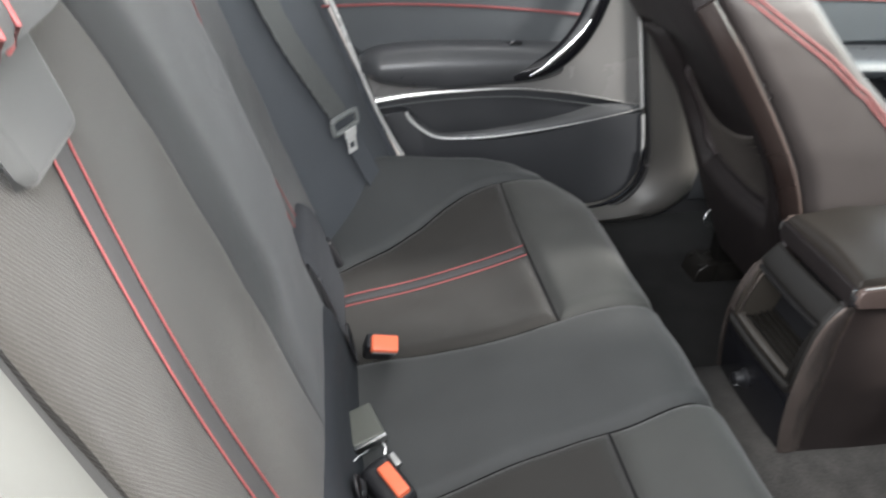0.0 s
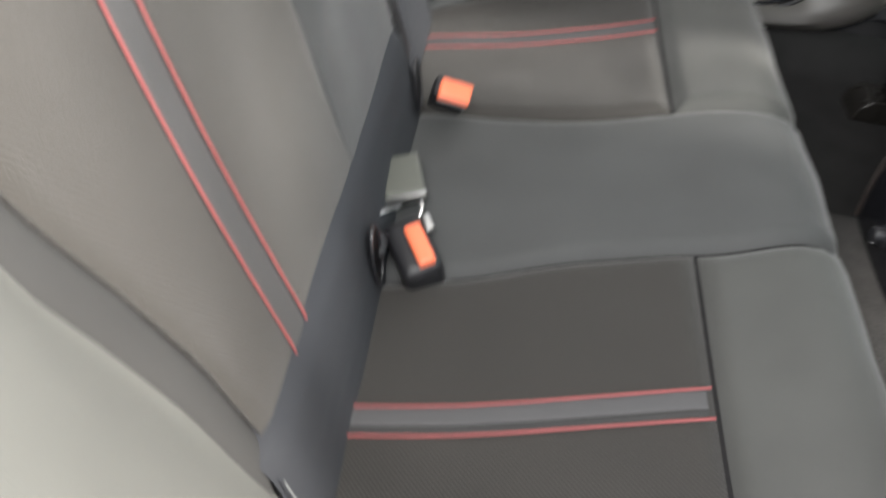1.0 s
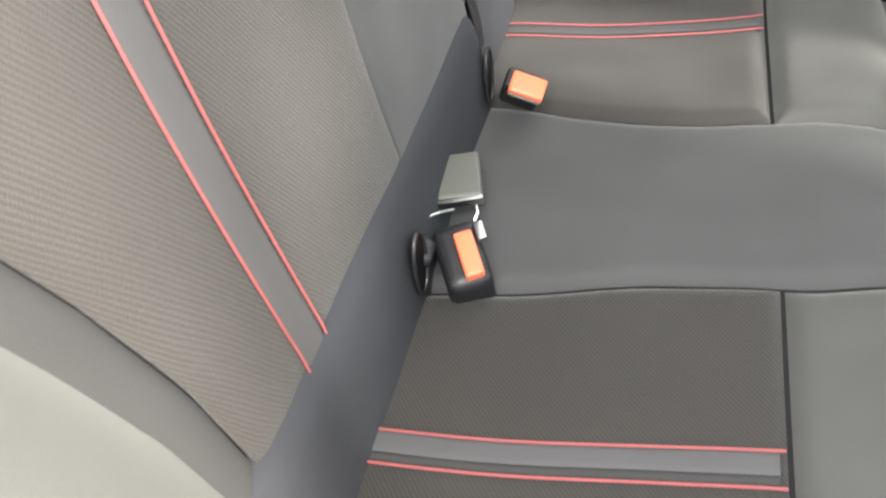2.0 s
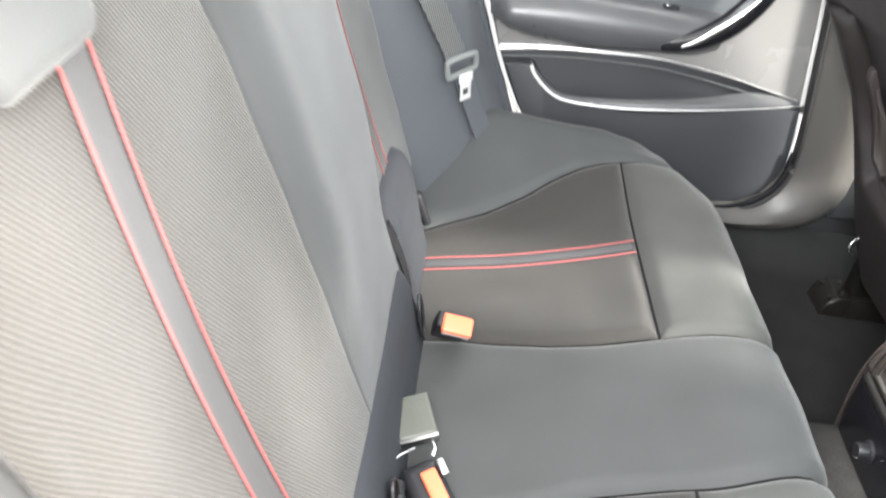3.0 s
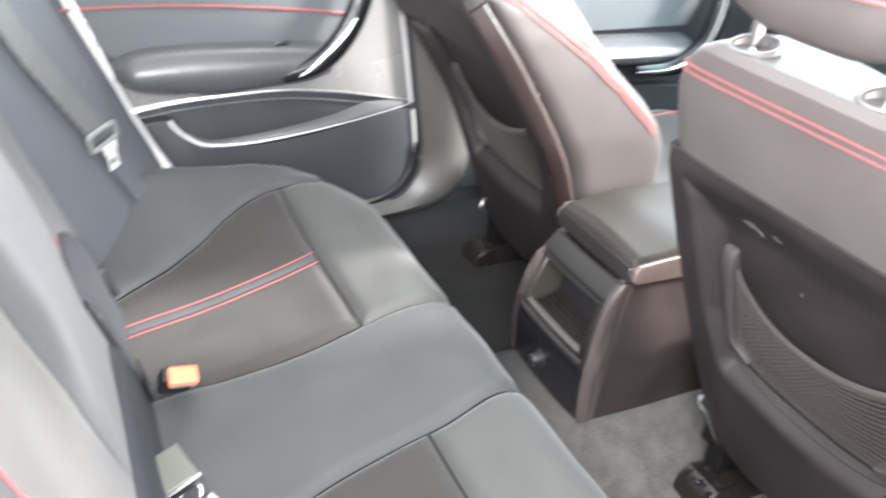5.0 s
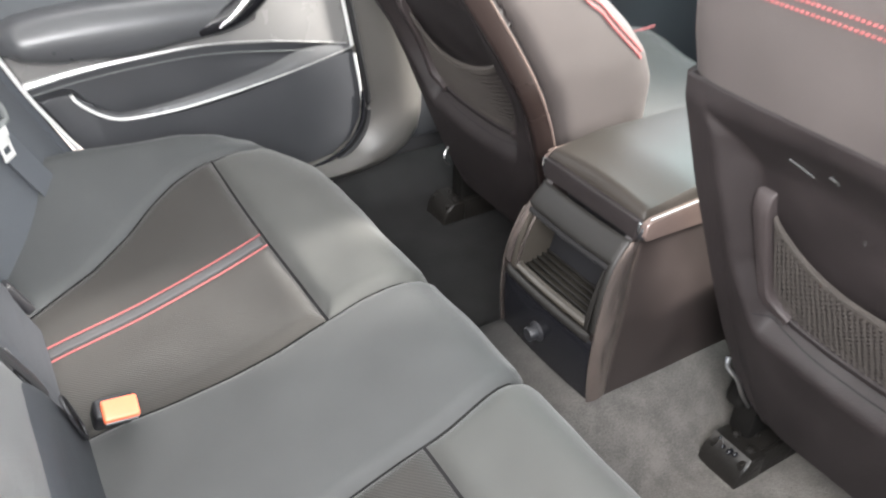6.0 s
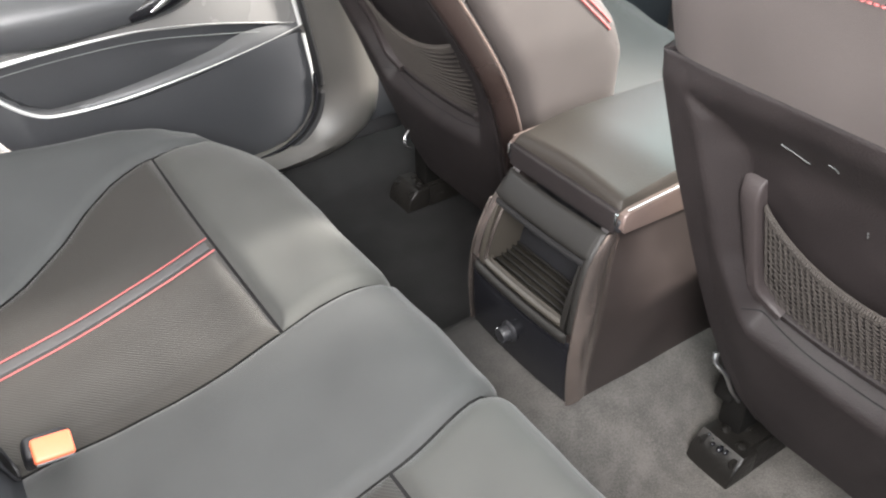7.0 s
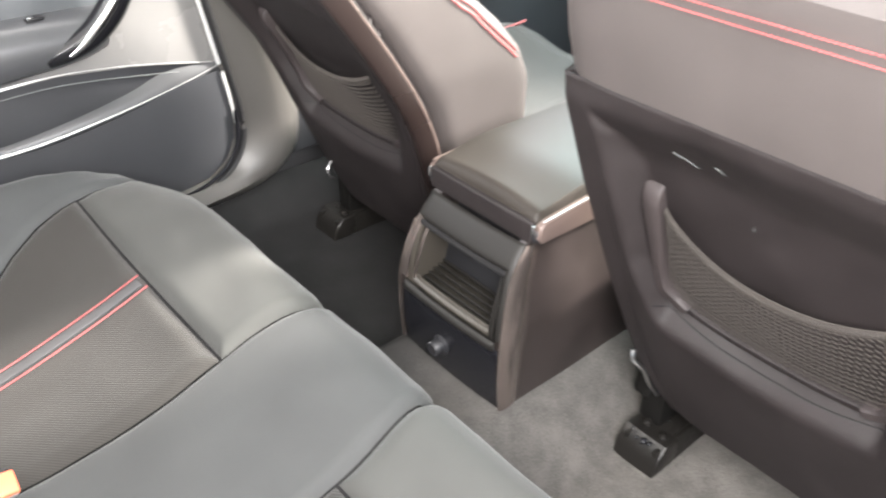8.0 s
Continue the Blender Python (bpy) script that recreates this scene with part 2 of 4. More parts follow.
def tube(bm, pts, r, sides=8, flat=1.0, up=(0, 0, 1), caps=True, taper=None):
    """A swept tube; flat squeezes it along up."""
    pts = [Vector(p) for p in pts]
    rings = []
    for i, p in enumerate(pts):
        d = (pts[min(i + 1, len(pts) - 1)] - pts[max(i - 1, 0)]).normalized()
        u = Vector(up)
        u = (u - d * u.dot(d))
        if u.length < 1e-5:
            u = d.orthogonal()
        u.normalize()
        w = d.cross(u)
        k = taper(i / (len(pts) - 1)) if taper else 1.0
        rings.append([bm.verts.new(p + (w * math.cos(a) + u * math.sin(a) * flat) * r * k)
                      for a in [2 * math.pi * j / sides for j in range(sides)]])
    for a, b in zip(rings, rings[1:]):
        for j in range(sides):
            bm.faces.new((a[j], a[(j + 1) % sides], b[(j + 1) % sides], b[j]))
    if caps:
        bm.faces.new(rings[0])
        bm.faces.new(rings[-1][::-1])
    return bm


def bar(pts, width, thick, out, crest=None):
    """A flat bar with rounded edges along pts; width(f) across, thick along out; crest(f) thins it from its base."""
    rings = []
    corner = [(-0.5, -0.5), (0.5, -0.5), (0.5, 0.28), (0.46, 0.42), (0.36, 0.5), (-0.36, 0.5), (-0.46, 0.42), (-0.5, 0.28)]
    out = Vector(out).normalized()
    for i, p in enumerate(pts):
        d = (pts[min(i + 1, len(pts) - 1)] - pts[max(i - 1, 0)]).normalized()
        w = d.cross(out).normalized()
        k = width(i / (len(pts) - 1))
        rise = crest(i / (len(pts) - 1)) if crest else 1.0
        rings.append([p + w * a * k + out * ((b + 0.5) * rise - 0.5) * thick for a, b in corner])
    return loft(rings)


def loft(rings, caps=True):
    """A closed body through rings of equally many points."""
    bm = bmesh.new()
    vs = [[bm.verts.new(p) for p in ring] for ring in rings]
    n = len(vs[0])
    for a, b in zip(vs, vs[1:]):
        for j in range(n):
            bm.faces.new((a[j], a[(j + 1) % n], b[(j + 1) % n], b[j]))
    if caps:
        for ring in (vs[0], vs[-1]):
            mid = bm.verts.new(sum((v.co for v in ring), Vector()) / n)
            for j in range(n):
                bm.faces.new((ring[j], ring[(j + 1) % n], mid))
    return bm


def plate(outline, y0, y1, bevel=0.004, n=0, axis="y"):
    """A plate with an outline in (x, z), from y0 to y1, with rounded edges. axis x: the outline is (y, z)."""
    pts = [(p.x, p.y) for p in spline([(a, b, 0) for a, b in outline] + [(*outline[0], 0)], n)][:-1] if n else outline
    bm = bmesh.new()
    at = (lambda p, d: (p[0], d, p[1])) if axis == "y" else (lambda p, d: (d, p[0], p[1]))
    lo = [bm.verts.new(at(p, y0)) for p in pts]
    hi = [bm.verts.new(at(p, y1)) for p in pts]
    k = len(pts)
    front = bm.faces.new(lo)
    bm.faces.new(hi[::-1])
    for j in range(k):
        bm.faces.new((lo[j], hi[j], hi[(j + 1) % k], lo[(j + 1) % k]))
    if bevel:
        bmesh.ops.bevel(bm, geom=list(front.edges), offset=bevel, segments=3, profile=0.5, affect="EDGES")
    return bm


def spread(n, edge):
    """n + 1 steps from 0 to 1, closer together at both ends."""
    return [(i / n) * (1 - edge) + edge * (0.5 - 0.5 * math.cos(math.pi * i / n)) for i in range(n + 1)]


def sheet(grid, thick):
    """A closed solid: a grid of points and the same grid thick metres behind it."""
    rows, cols = len(grid), len(grid[0])
    bm = bmesh.new()
    top, bot = [], []
    for i in range(rows):
        ta, ba = [], []
        for j in range(cols):
            p = grid[i][j]
            du = grid[min(i + 1, rows - 1)][j] - grid[max(i - 1, 0)][j]
            dv = grid[i][min(j + 1, cols - 1)] - grid[i][max(j - 1, 0)]
            nrm = du.cross(dv).normalized()
            ta.append(bm.verts.new(p))
            ba.append(bm.verts.new(p - nrm * thick))
        top.append(ta)
        bot.append(ba)
    for i in range(rows - 1):
        for j in range(cols - 1):
            bm.faces.new((top[i][j], top[i + 1][j], top[i + 1][j + 1], top[i][j + 1]))
            bm.faces.new((bot[i][j], bot[i][j + 1], bot[i + 1][j + 1], bot[i + 1][j]))
    for i in range(rows - 1):
        for j in (0, cols - 1):
            bm.faces.new((top[i][j], bot[i][j], bot[i + 1][j], top[i + 1][j]))
    for j in range(cols - 1):
        for i in (0, rows - 1):
            bm.faces.new((top[i][j], top[i][j + 1], bot[i][j + 1], bot[i][j]))
    return bm


def panel(surf, lo, hi, v0, v1, nu=24, nv=24, drop=0.006, r=0.012, lift=0.0, thick=0.012, dome=0.0, wrinkle=0.0):
    """An upholstery panel on surf(v, y): y from lo(v) to hi(v), v from v0 to v1, its rim rolled down by drop within r."""
    grid = []
    for b in spread(nv, 0.85):
        v = v0 + (v1 - v0) * b
        row = []
        for a in spread(nu, 0.85):
            y0, y1 = lo(v), hi(v)
            y = y0 + (y1 - y0) * a
            e = min(min(a, 1 - a) * abs(y1 - y0), min(b, 1 - b) * abs(v1 - v0))
            k = max(0.0, 1 - e / r)
            p = surf(v, y)
            h = 0.002
            nrm = (surf(v, y + h) - surf(v, y - h)).cross(surf(v + h, y) - surf(v - h, y)).normalized()
            if nrm.dot(OUT) < 0:
                nrm = -nrm
            bulge = dome * 16 * a * (1 - a) * b * (1 - b)
            wob = wrinkle * noise.noise(Vector((v * 14, y * 14, 3.7))) if wrinkle else 0
            row.append(p + nrm * (lift - drop * k * k + bulge + wob))
        grid.append(row)
    bm = sheet(grid, thick)
    # the thickness must lie behind the visible face
    return bm


OUT = Vector((0.6, 0, 0.8))


# ---- the setting: ground, floor, sills, roof and walls of the car ----
def ground():
    bm = bmesh.new()
    bmesh.ops.create_grid(bm, x_segments=40, y_segments=40, size=400)
    for v in bm.verts:
        v.co.z = -0.42 + 0.02 * noise.noise(v.co * 0.05)
    ob = part("ground", bm, M_GROUND)
    tagged(ob, "pale sunlit paving under and around the car", "ground", kind="structure")


def floor_height(x, y):
    tunnel = 1 - smooth_step(0.085, 0.20, abs(y))
    hump = 0.095 * tunnel * (1 - 0.25 * smooth_step(0.5, 0.3, x))
    side = 0.05 * smooth_step(0.60, 0.70, abs(y))
    z = -0.108 + hump + side + 0.004 * noise.noise(Vector((x * 9, y * 9, 0)))
    return z if x > 0.34 else z - hump * smooth_step(0.34, 0.28, x)


def floor():
    grid = [[Vector((-0.30 + 1.9 * i / 90, -0.70 + 1.40 * j / 80, floor_height(-0.30 + 1.9 * i / 90, -0.70 + 1.40 * j / 80)))
             for j in range(81)] for i in range(91)]
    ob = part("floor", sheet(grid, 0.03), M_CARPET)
    tagged(ob, "dark grey worn carpet over the floor and tunnel hump", "carpet", kind="structure")


def sill_side(s, name, z_top):
    """The B-pillar foot and door sill trim on one side, s = 1 far, -1 near."""
    outer = [(0.40, -0.056), (0.48, -0.053), (0.578, -0.052), (0.660, -0.048), (0.725, -0.020), (0.745, 0.032), (0.742, 0.11), (0.725, 0.20), (0.702, 0.29),
             (0.685, 0.42), (0.67, z_top)]
    inner = [(0.54, z_top), (0.565, 0.42), (0.600, 0.20), (0.618, 0.10), (0.618, 0.045), (0.595, 0.004), (0.555, -0.022), (0.48, -0.030), (0.40, -0.034)]
    a, b = spline([(x, z, 0) for x, z in outer], 40), spline([(x, z, 0) for x, z in inner[::-1]], 40)
    grid = []
    for p, q in zip(a, b):
        row = []
        for k in range(15):
            f = k / 14
            g = p.lerp(q, f)
            y = 0.675 + 0.055 * f ** 1.6 + 0.050 * (1 - min(1, f * 3)) ** 2
            row.append(Vector((g.x, s * y, g.y)))
        grid.append(row if s < 0 else row[::-1])
    ob = part(name, sheet(grid, 0.02), M_SILL)
    return tagged(ob, "light grey plastic pillar foot and door sill trim", "sill trim", kind="structure")


def slab(name, center, size, mat, label, category, bevel=0.01):
    ob = part(name, rbox(center, size, bevel), mat)
    return tagged(ob, label, category, kind="structure")


ground()
floor()
sill_side(1, "sill_trim_left", 0.92)
sill_side(-1, "sill_trim_right", 0.92)

roof = box(bmesh.new(), (0.30, 0, 1.02), (1.76, 1.24, 0.04), 0.006)
tagged(part("ceiling", roof, M_HEAD), "pale grey cloth headliner", "headliner", kind="structure")
slab("wall_rear", (-0.60, 0, 0.12), (0.04, 1.40, 0.86), M_SHADE, "plain dark bulkhead behind the rear backrest", "bulkhead")
slab("parcel_shelf", (-0.55, 0, 0.565), (0.46, 1.36, 0.03), M_SHADE, "plain dark parcel shelf behind the rear seat", "shelf")
slab("wall_front", (1.62, 0, 0.16), (0.06, 1.46, 0.76), M_SHADE, "plain dark dashboard wall ahead of the front seats", "dashboard")
slab("underbody", (0.45, 0, -0.205), (2.3, 1.50, 0.10), M_SHADE, "plain dark underbody panel of the car", "underbody")
for sgn, nm in ((1, "left"), (-1, "right")):
    slab("wall_quarter_" + nm, (-0.60, sgn * 0.745, 0.14), (0.80, 0.05, 0.84), M_PAINT, "plain body side panel beside the rear seat", "body panel")
    slab("roof_rail_" + nm, (0.30, sgn * 0.66, 0.985), (1.75, 0.07, 0.07), M_HEAD, "pale padded roof rail above the doors", "roof rail")
    slab("door_sill_" + nm, (0.65, sgn * 0.765, -0.11), (1.80, 0.06, 0.17), M_SHADE, "plain dark door sill of the car body", "sill")
    for nx, xa, xb, wid in (("c_pillar_", -0.50, -0.36, 0.10), ("a_pillar_", 1.55, 1.10, 0.06)):
        bm = tube(bmesh.new(), [(xa, sgn * 0.72, 0.5), ((xa + xb) / 2, sgn * 0.70, 0.76), (xb, sgn * 0.66, 0.98)], wid * 0.6, 10, 0.6, (0, 1, 0))
        tagged(part(nx + nm, bm, M_HEAD), "pale padded roof pillar of the car", "pillar", kind="structure")

slab("wall_side_right", (1.14, -0.745, 0.24), (0.90, 0.05, 0.62), M_PAINT, "plain closed front door body beside the front seat", "body panel")
slab("pillar_base_left", (0.70, 0.758, 0.24), (0.18, 0.020, 0.66), M_SHADE, "plain dark body panel behind the pillar foot", "body panel", 0.004)


def turn(rx, ry, rz):
    return pose(0, 0, 0, rx, ry, rz)


# ---- the rear bench cushion ----
PROFILE = [(-0.115, -0.024), (-0.035, 0.000), (0.08, 0.024), (0.18, 0.052), (0.28, 0.084), (0.34, 0.104), (0.385, 0.114), (0.420, 0.104),
           (0.438, 0.070), (0.440, 0.02), (0.432, -0.04), (0.425, -0.10)]
CURVE = spline([(x, z, 0) for x, z in PROFILE], 200)
CLEN = [0.0]
for _p, _q in zip(CURVE, CURVE[1:]):
    CLEN.append(CLEN[-1] + (_q - _p).length)
WING = [(-0.10, 0.115), (0.04, 0.115), (0.093, 0.105), (0.168, 0.075), (0.252, 0.046), (0.313, 0.014), (0.365, -0.025), (0.43, -0.045)]
OUTER_SEAM = [(-0.12, 0.425), (-0.045, 0.432), (0.05, 0.462), (0.11, 0.495), (0.16, 0.53), (0.21, 0.56), (0.26, 0.575), (0.33, 0.59), (0.40, 0.602), (0.50, 0.61)]


def at_length(v):
    v = min(max(v, 0.0), CLEN[-1] - 1e-6)
    i = int(v / CLEN[-1] * 200)
    i = min(max(i, 0), 199)
    f = (v - CLEN[i]) / (CLEN[i + 1] - CLEN[i])
    return CURVE[i].lerp(CURVE[i + 1], f)


def v_of(x):
    """The length along the profile at which the seat top reaches x."""
    for i, p in enumerate(CURVE):
        if p.x >= x:
            return CLEN[i]
    return CLEN[-1]


def cushion(v, y):
    p = at_length(v)
    k = max(0.0, (abs(y) - 0.40) / 0.26)
    z = p.y + table(p.x, WING) * min(1.2, k) ** 1.6 * smooth_step(-0.12, 0.02, p.y)
    x = p.x - 0.035 * smooth_step(0.45, 0.66, abs(y)) * smooth_step(0.30, 0.43, p.x)
    # shallow dish of the outer seats, slightly raised middle
    dish = 0.006 * math.cos(min(1.0, abs(abs(y) - 0.33) / 0.2) * math.pi / 2) * smooth_step(0.42, 0.2, p.x)
    return Vector((x, y, z - dish + 0.004 * smooth_step(0.13, 0.0, abs(y))))


def outer_seam(v):
    return table(at_length(v).x, OUTER_SEAM) + 0.02 * smooth_step(0.05, -0.08, at_length(v).y)


def seam_y(v):
    """The seam between middle and outer seats, a little wider at the back."""
    return 0.124 + 0.034 * smooth_step(0.22, -0.05, at_length(v).x) - 0.012 * smooth_step(0.30, 0.42, at_length(v).x)


def rear_cushion():
    seat = empty("rear_bench_cushion", "dark grey cloth rear bench cushion with red piped stripes", "car seat")
    vb, ve, vp = 0.0, CLEN[-1], v_of(0.28)
    # base is coloured near black so the open seams look shaded
    base = panel(cushion, lambda v: -0.655, lambda v: 0.655, vb, ve, 60, 40, drop=0.02, r=0.02, lift=-0.013, thick=0.06)
    part("cushion_base", base, M_GAP, seat, "near-black base painting the shade in the seams")
    part("centre_panel", panel(cushion, lambda v: -seam_y(v) + 0.0018, lambda v: seam_y(v) - 0.0018, vb, ve, 30, 48, 0.0115, 0.019, wrinkle=0.0030, thick=0.010),
         M_PLAIN, seat, "smooth grey cloth middle panel")
    for s in (1, -1):
        def strip(f, g):
            return (f, g) if s > 0 else ((lambda v: -g(v)), (lambda v: -f(v)))
        lo, hi = strip(lambda v: seam_y(v) + 0.0018, lambda v: outer_seam(v) - 0.001)
        part("seat_pad", panel(cushion, lo, hi, vb, vp - 0.002, 36, 36, 0.0105, 0.018, wrinkle=0.0026, thick=0.010), M_PAD, seat, "ribbed grey cloth seat pad")
        part("front_roll", panel(cushion, lo, hi, vp + 0.002, ve, 34, 30, 0.0115, 0.021, wrinkle=0.0026, thick=0.010), M_ROLL, seat, "smooth grey cloth front roll")
        lo, hi = strip(lambda v: outer_seam(v) + 0.001, lambda v: 0.66)
        part("outer_wing", panel(cushion, lo, hi, vb, ve, 18, 44, 0.008, 0.018, wrinkle=0.0018, thick=0.010), M_WING, seat, "smooth grey cloth side wing")
        def slant(v):
            """Shifts the near stripe's front end sideways to fit the camera's view."""
            return 0.022 * smooth_step(-0.06, 0.30, at_length(v).x) if s < 0 else 0.0
        # dark strip paints the stripe's shaded edge, on the same side of both seats
        for y0, y1, nm, mt, lb in ((0.3205, 0.3275, "stripe_shade", M_SHADE_AND_BORDER, "narrow strip painted dark as the band's shade"), (0.3275, 0.3470, "stripe_band", M_BAND, "plain grey band")):
            if s < 0:
                y0, y1 = -0.3455 + (y0 - 0.3205), -0.3455 + (y1 - 0.3205)
            part(nm, panel(cushion, lambda v, a=y0: a + slant(v), lambda v, b=y1: b + slant(v), v_of(-0.10), v_of(0.272), 6, 40, 0.001, 0.004, lift=0.0022 if mt is M_BAND else 0.0012, thick=0.004),
                 mt, seat, lb)
        for yy in (0.318, 0.3495):
            vs = [v_of(-0.10) + (v_of(0.274) - v_of(-0.10)) * i / 40 for i in range(41)]
            pts = [cushion(v, s * yy + slant(v)) + Vector((0, 0, 0.0022)) for v in vs]
            part("piping", tube(bmesh.new(), pts, 0.0014, 6), M_RED, seat, "thin red piping")
    return seat


rear_cushion()


# ---- the rear backrests ----
def back_surface(off):
    def surf(z, y):
        hollow = 0.013 * math.sin(min(1, max(0, (z - 0.12) / 0.46)) * math.pi) * max(0.0, 1 - (abs(abs(y) - 0.32) / 0.19) ** 2)
        return Vector((off + 0.003 - 0.335 * z - hollow, y, z))
    return surf


PAD_INNER = [(0.06, -0.112), (0.13, -0.115), (0.28, -0.126), (0.41, -0.134), (0.51, -0.145), (0.58, -0.166), (0.66, -0.198)]


def centre_surface(off, split):
    """The padded roll between the pad and the split: a steep flank beside the pad, a round top, and a soft fall to the split."""
    plain = back_surface(off)

    def surf(z, y):
        rise = min(1.0, max(0.0, (y - table(z, PAD_INNER)) / 0.060))
        fall = min(1.0, max(0.0, (split - y) / 0.050))
        height = 0.0235 * (1 - (1 - rise) ** 2.4) * (1 - (1 - fall) ** 2.2) ** 0.8 * smooth_step(0.115, 0.36, z) + 0.0006
        return plain(z, y) + Vector((0.95, 0, 0.32)) * height
    return surf


def flap(y0, y1, z_top, off, parent, slots):
    """The padded lower flap between backrest and cushion, with its anchor slots."""
    def surf(u, y):
        w = min(1, max(0, u)) * 39.999
        q = spline_flap[int(w)].lerp(spline_flap[int(w) + 1], w - int(w))
        slack = 0.0035 * noise.noise(Vector((y * 9, u * 2.2, 1.3))) * math.sin(math.pi * min(1, max(0, u)) ** 0.6)
        return Vector((q.x + off + slack, y, q.y + (z_top - 0.118)))
    spline_flap = spline([(-0.128, 0.122, 0), (-0.102, 0.133, 0), (-0.082, 0.129, 0), (-0.067, 0.110, 0), (-0.053, 0.07, 0), (-0.037, 0.01, 0), (-0.022, -0.035, 0)], 40)
    part("lower_flap", panel(surf, lambda v: y0, lambda v: y1, 0.0, 1.0, 48, 40, 0.012, 0.03, thick=0.02, wrinkle=0.0012), M_FLAP, parent, "padded blue-grey lower flap")
    for ys in slots:
        ring = [Vector((-0.046 + off - 0.0068 * math.cos(a), ys + 0.017 * math.sin(a), 0.050 + 0.034 * math.cos(a)))
                for a in [2 * math.pi * i / 24 for i in range(25)]]
        part("anchor_slot", tube(bmesh.new(), ring, 0.0022, 6), M_BLACK, parent, "black rimmed anchor slot")
        # flat black fill paints the slot's shaded inside
        part("slot_shade", loft([[p + (Vector((-0.046 + off, ys, 0.050)) - p) * f for p in ring[:-1]] for f in (0.0, 0.9)]), M_BLACK, parent, "black fill painting the shade in the slot")


def backrest(name, y0, y1, off, pad, stripe, label, centre=False):
    """A backrest between y0 and y1, with a cloth pad and a stripe between two red lines."""
    global OUT
    OUT = Vector((1, 0, 0.3))
    seat = empty(name, label, "car seat")
    surf = back_surface(off)
    zt, zb = 0.66, 0.075
    # near-black base again paints the seam shade
    part("backrest_base", panel(surf, lambda v: y0, lambda v: y1, zt, zb - 0.02, 30, 24, 0.03, 0.03, lift=-0.010, thick=0.09), M_GAP, seat, "near-black base painting the shade in the seams")
    lo, hi = pad
    part("backrest_pad", panel(surf, lo, hi, zt, zb, 34, 40, 0.0035, 0.014, wrinkle=0.0022, thick=0.012), M_CLOTH_LIT if centre else M_BACKC, seat, "ribbed grey cloth back pad")
    a, b = stripe
    part("stripe_band", panel(surf, lambda v: a + 0.003, lambda v: b - 0.003, zt - 0.03, zb, 8, 40, 0.001, 0.004, lift=0.0022, thick=0.004), M_BAND, seat, "plain grey band")
    for yy in (a, b):
        pts = [surf(zt - 0.02 - (zt - zb - 0.02) * i / 50, yy) + Vector((0.0022, 0, 0.001)) for i in range(51)]
        part("piping", tube(bmesh.new(), pts, 0.0012 if centre else 0.0008, 6, up=(1, 0, 0.3)), M_RED, seat, "thin red piping")
    if centre:
        part("centre_panel", panel(centre_surface(off, y1), lambda v: table(v, PAD_INNER) + 0.0008, lambda v: y1 - 0.001, zt, zb, 44, 44, 0.0022, 0.004, wrinkle=0.0016, thick=0.012),
             M_BACKC, seat, "smooth grey cloth centre roll")
    return seat


PAD_EDGE = [(0.05, 0.425), (0.10, 0.430), (0.19, 0.438), (0.28, 0.460), (0.36, 0.488), (0.50, 0.508), (0.70, 0.512)]
SPLIT = 0.163
near_back = backrest("rear_backrest_wide", -0.50, SPLIT, -0.040, (lambda v: -table(v, PAD_EDGE), lambda v: table(v, PAD_INNER) + 0.012), (-0.3535, -0.318),
                     "dark grey cloth rear backrest with red piped stripe", True)
part("side_border", panel(back_surface(-0.043), lambda v: -table(v, PAD_EDGE) - 0.030 - 0.006 * smooth_step(0.07, 0.3, v), lambda v: -table(v, PAD_EDGE) - 0.001,
                          0.66, 0.07, 8, 40, 0.004, 0.012, thick=0.03), M_SHADE_AND_BORDER, near_back, "smooth dark grey cloth side border")
OUT = Vector((1, 0, 0.3))
flap(-0.452, 0.168, 0.100, 0.012, near_back, (-0.174, 0.136))
part("flap_edge", tube(bmesh.new(), spline([(-0.056, -0.4525, 0.090), (-0.050, -0.453, 0.075), (-0.042, -0.453, 0.055)], 20), 0.0008, 6), M_WEBGREY, near_back, "pale line along the flap end")
far_back = backrest("rear_backrest_narrow", SPLIT + 0.012, 0.52, -0.060, (lambda v: SPLIT + 0.014, lambda v: 0.503), (0.300, 0.338), "dark grey cloth rear backrest beside the split gap")
flap(0.204, 0.405, 0.150, -0.016, far_back, ())
# black tube added to show the dark gap beside the centre roll
part("split_gap_line", tube(bmesh.new(), [back_surface(-0.040)(0.66 - 0.54 * i / 30, SPLIT + 0.003) + Vector((-0.004, 0, 0)) for i in range(31)], 0.0075, 8, taper=lambda f: 1.1 - 0.4 * f), M_BLACK, near_back, "black tube standing in for the split's dark gap")
part("split_latch", tube(rbox((-0.090, 0.180, 0.122), (0.014, 0.009, 0.030), 0.003, turn(0, -18, 0)), [(-0.080, 0.186, 0.136), (-0.074, 0.190, 0.112), (-0.070, 0.196, 0.090)], 0.003, 8), M_STEEL, far_back, "worn steel latch")
# black strip stands for the shade in the gap between the flaps
part("split_gap_shade", tube(bmesh.new(), spline([(-0.094, 0.172, 0.165), (-0.082, 0.176, 0.138), (-0.072, 0.180, 0.110), (-0.062, 0.184, 0.080), (-0.056, 0.187, 0.056)], 20), 0.011, 8, 0.4, (1, 0, 0.4)), M_BLACK, far_back, "black strip painting the shade between the flaps")
part("slot_cover", rbox((-0.056, 0.398, 0.058), (0.014, 0.022, 0.060), 0.006, turn(0, -22, 10), 3), M_BLACK, far_back, "black slot cover")


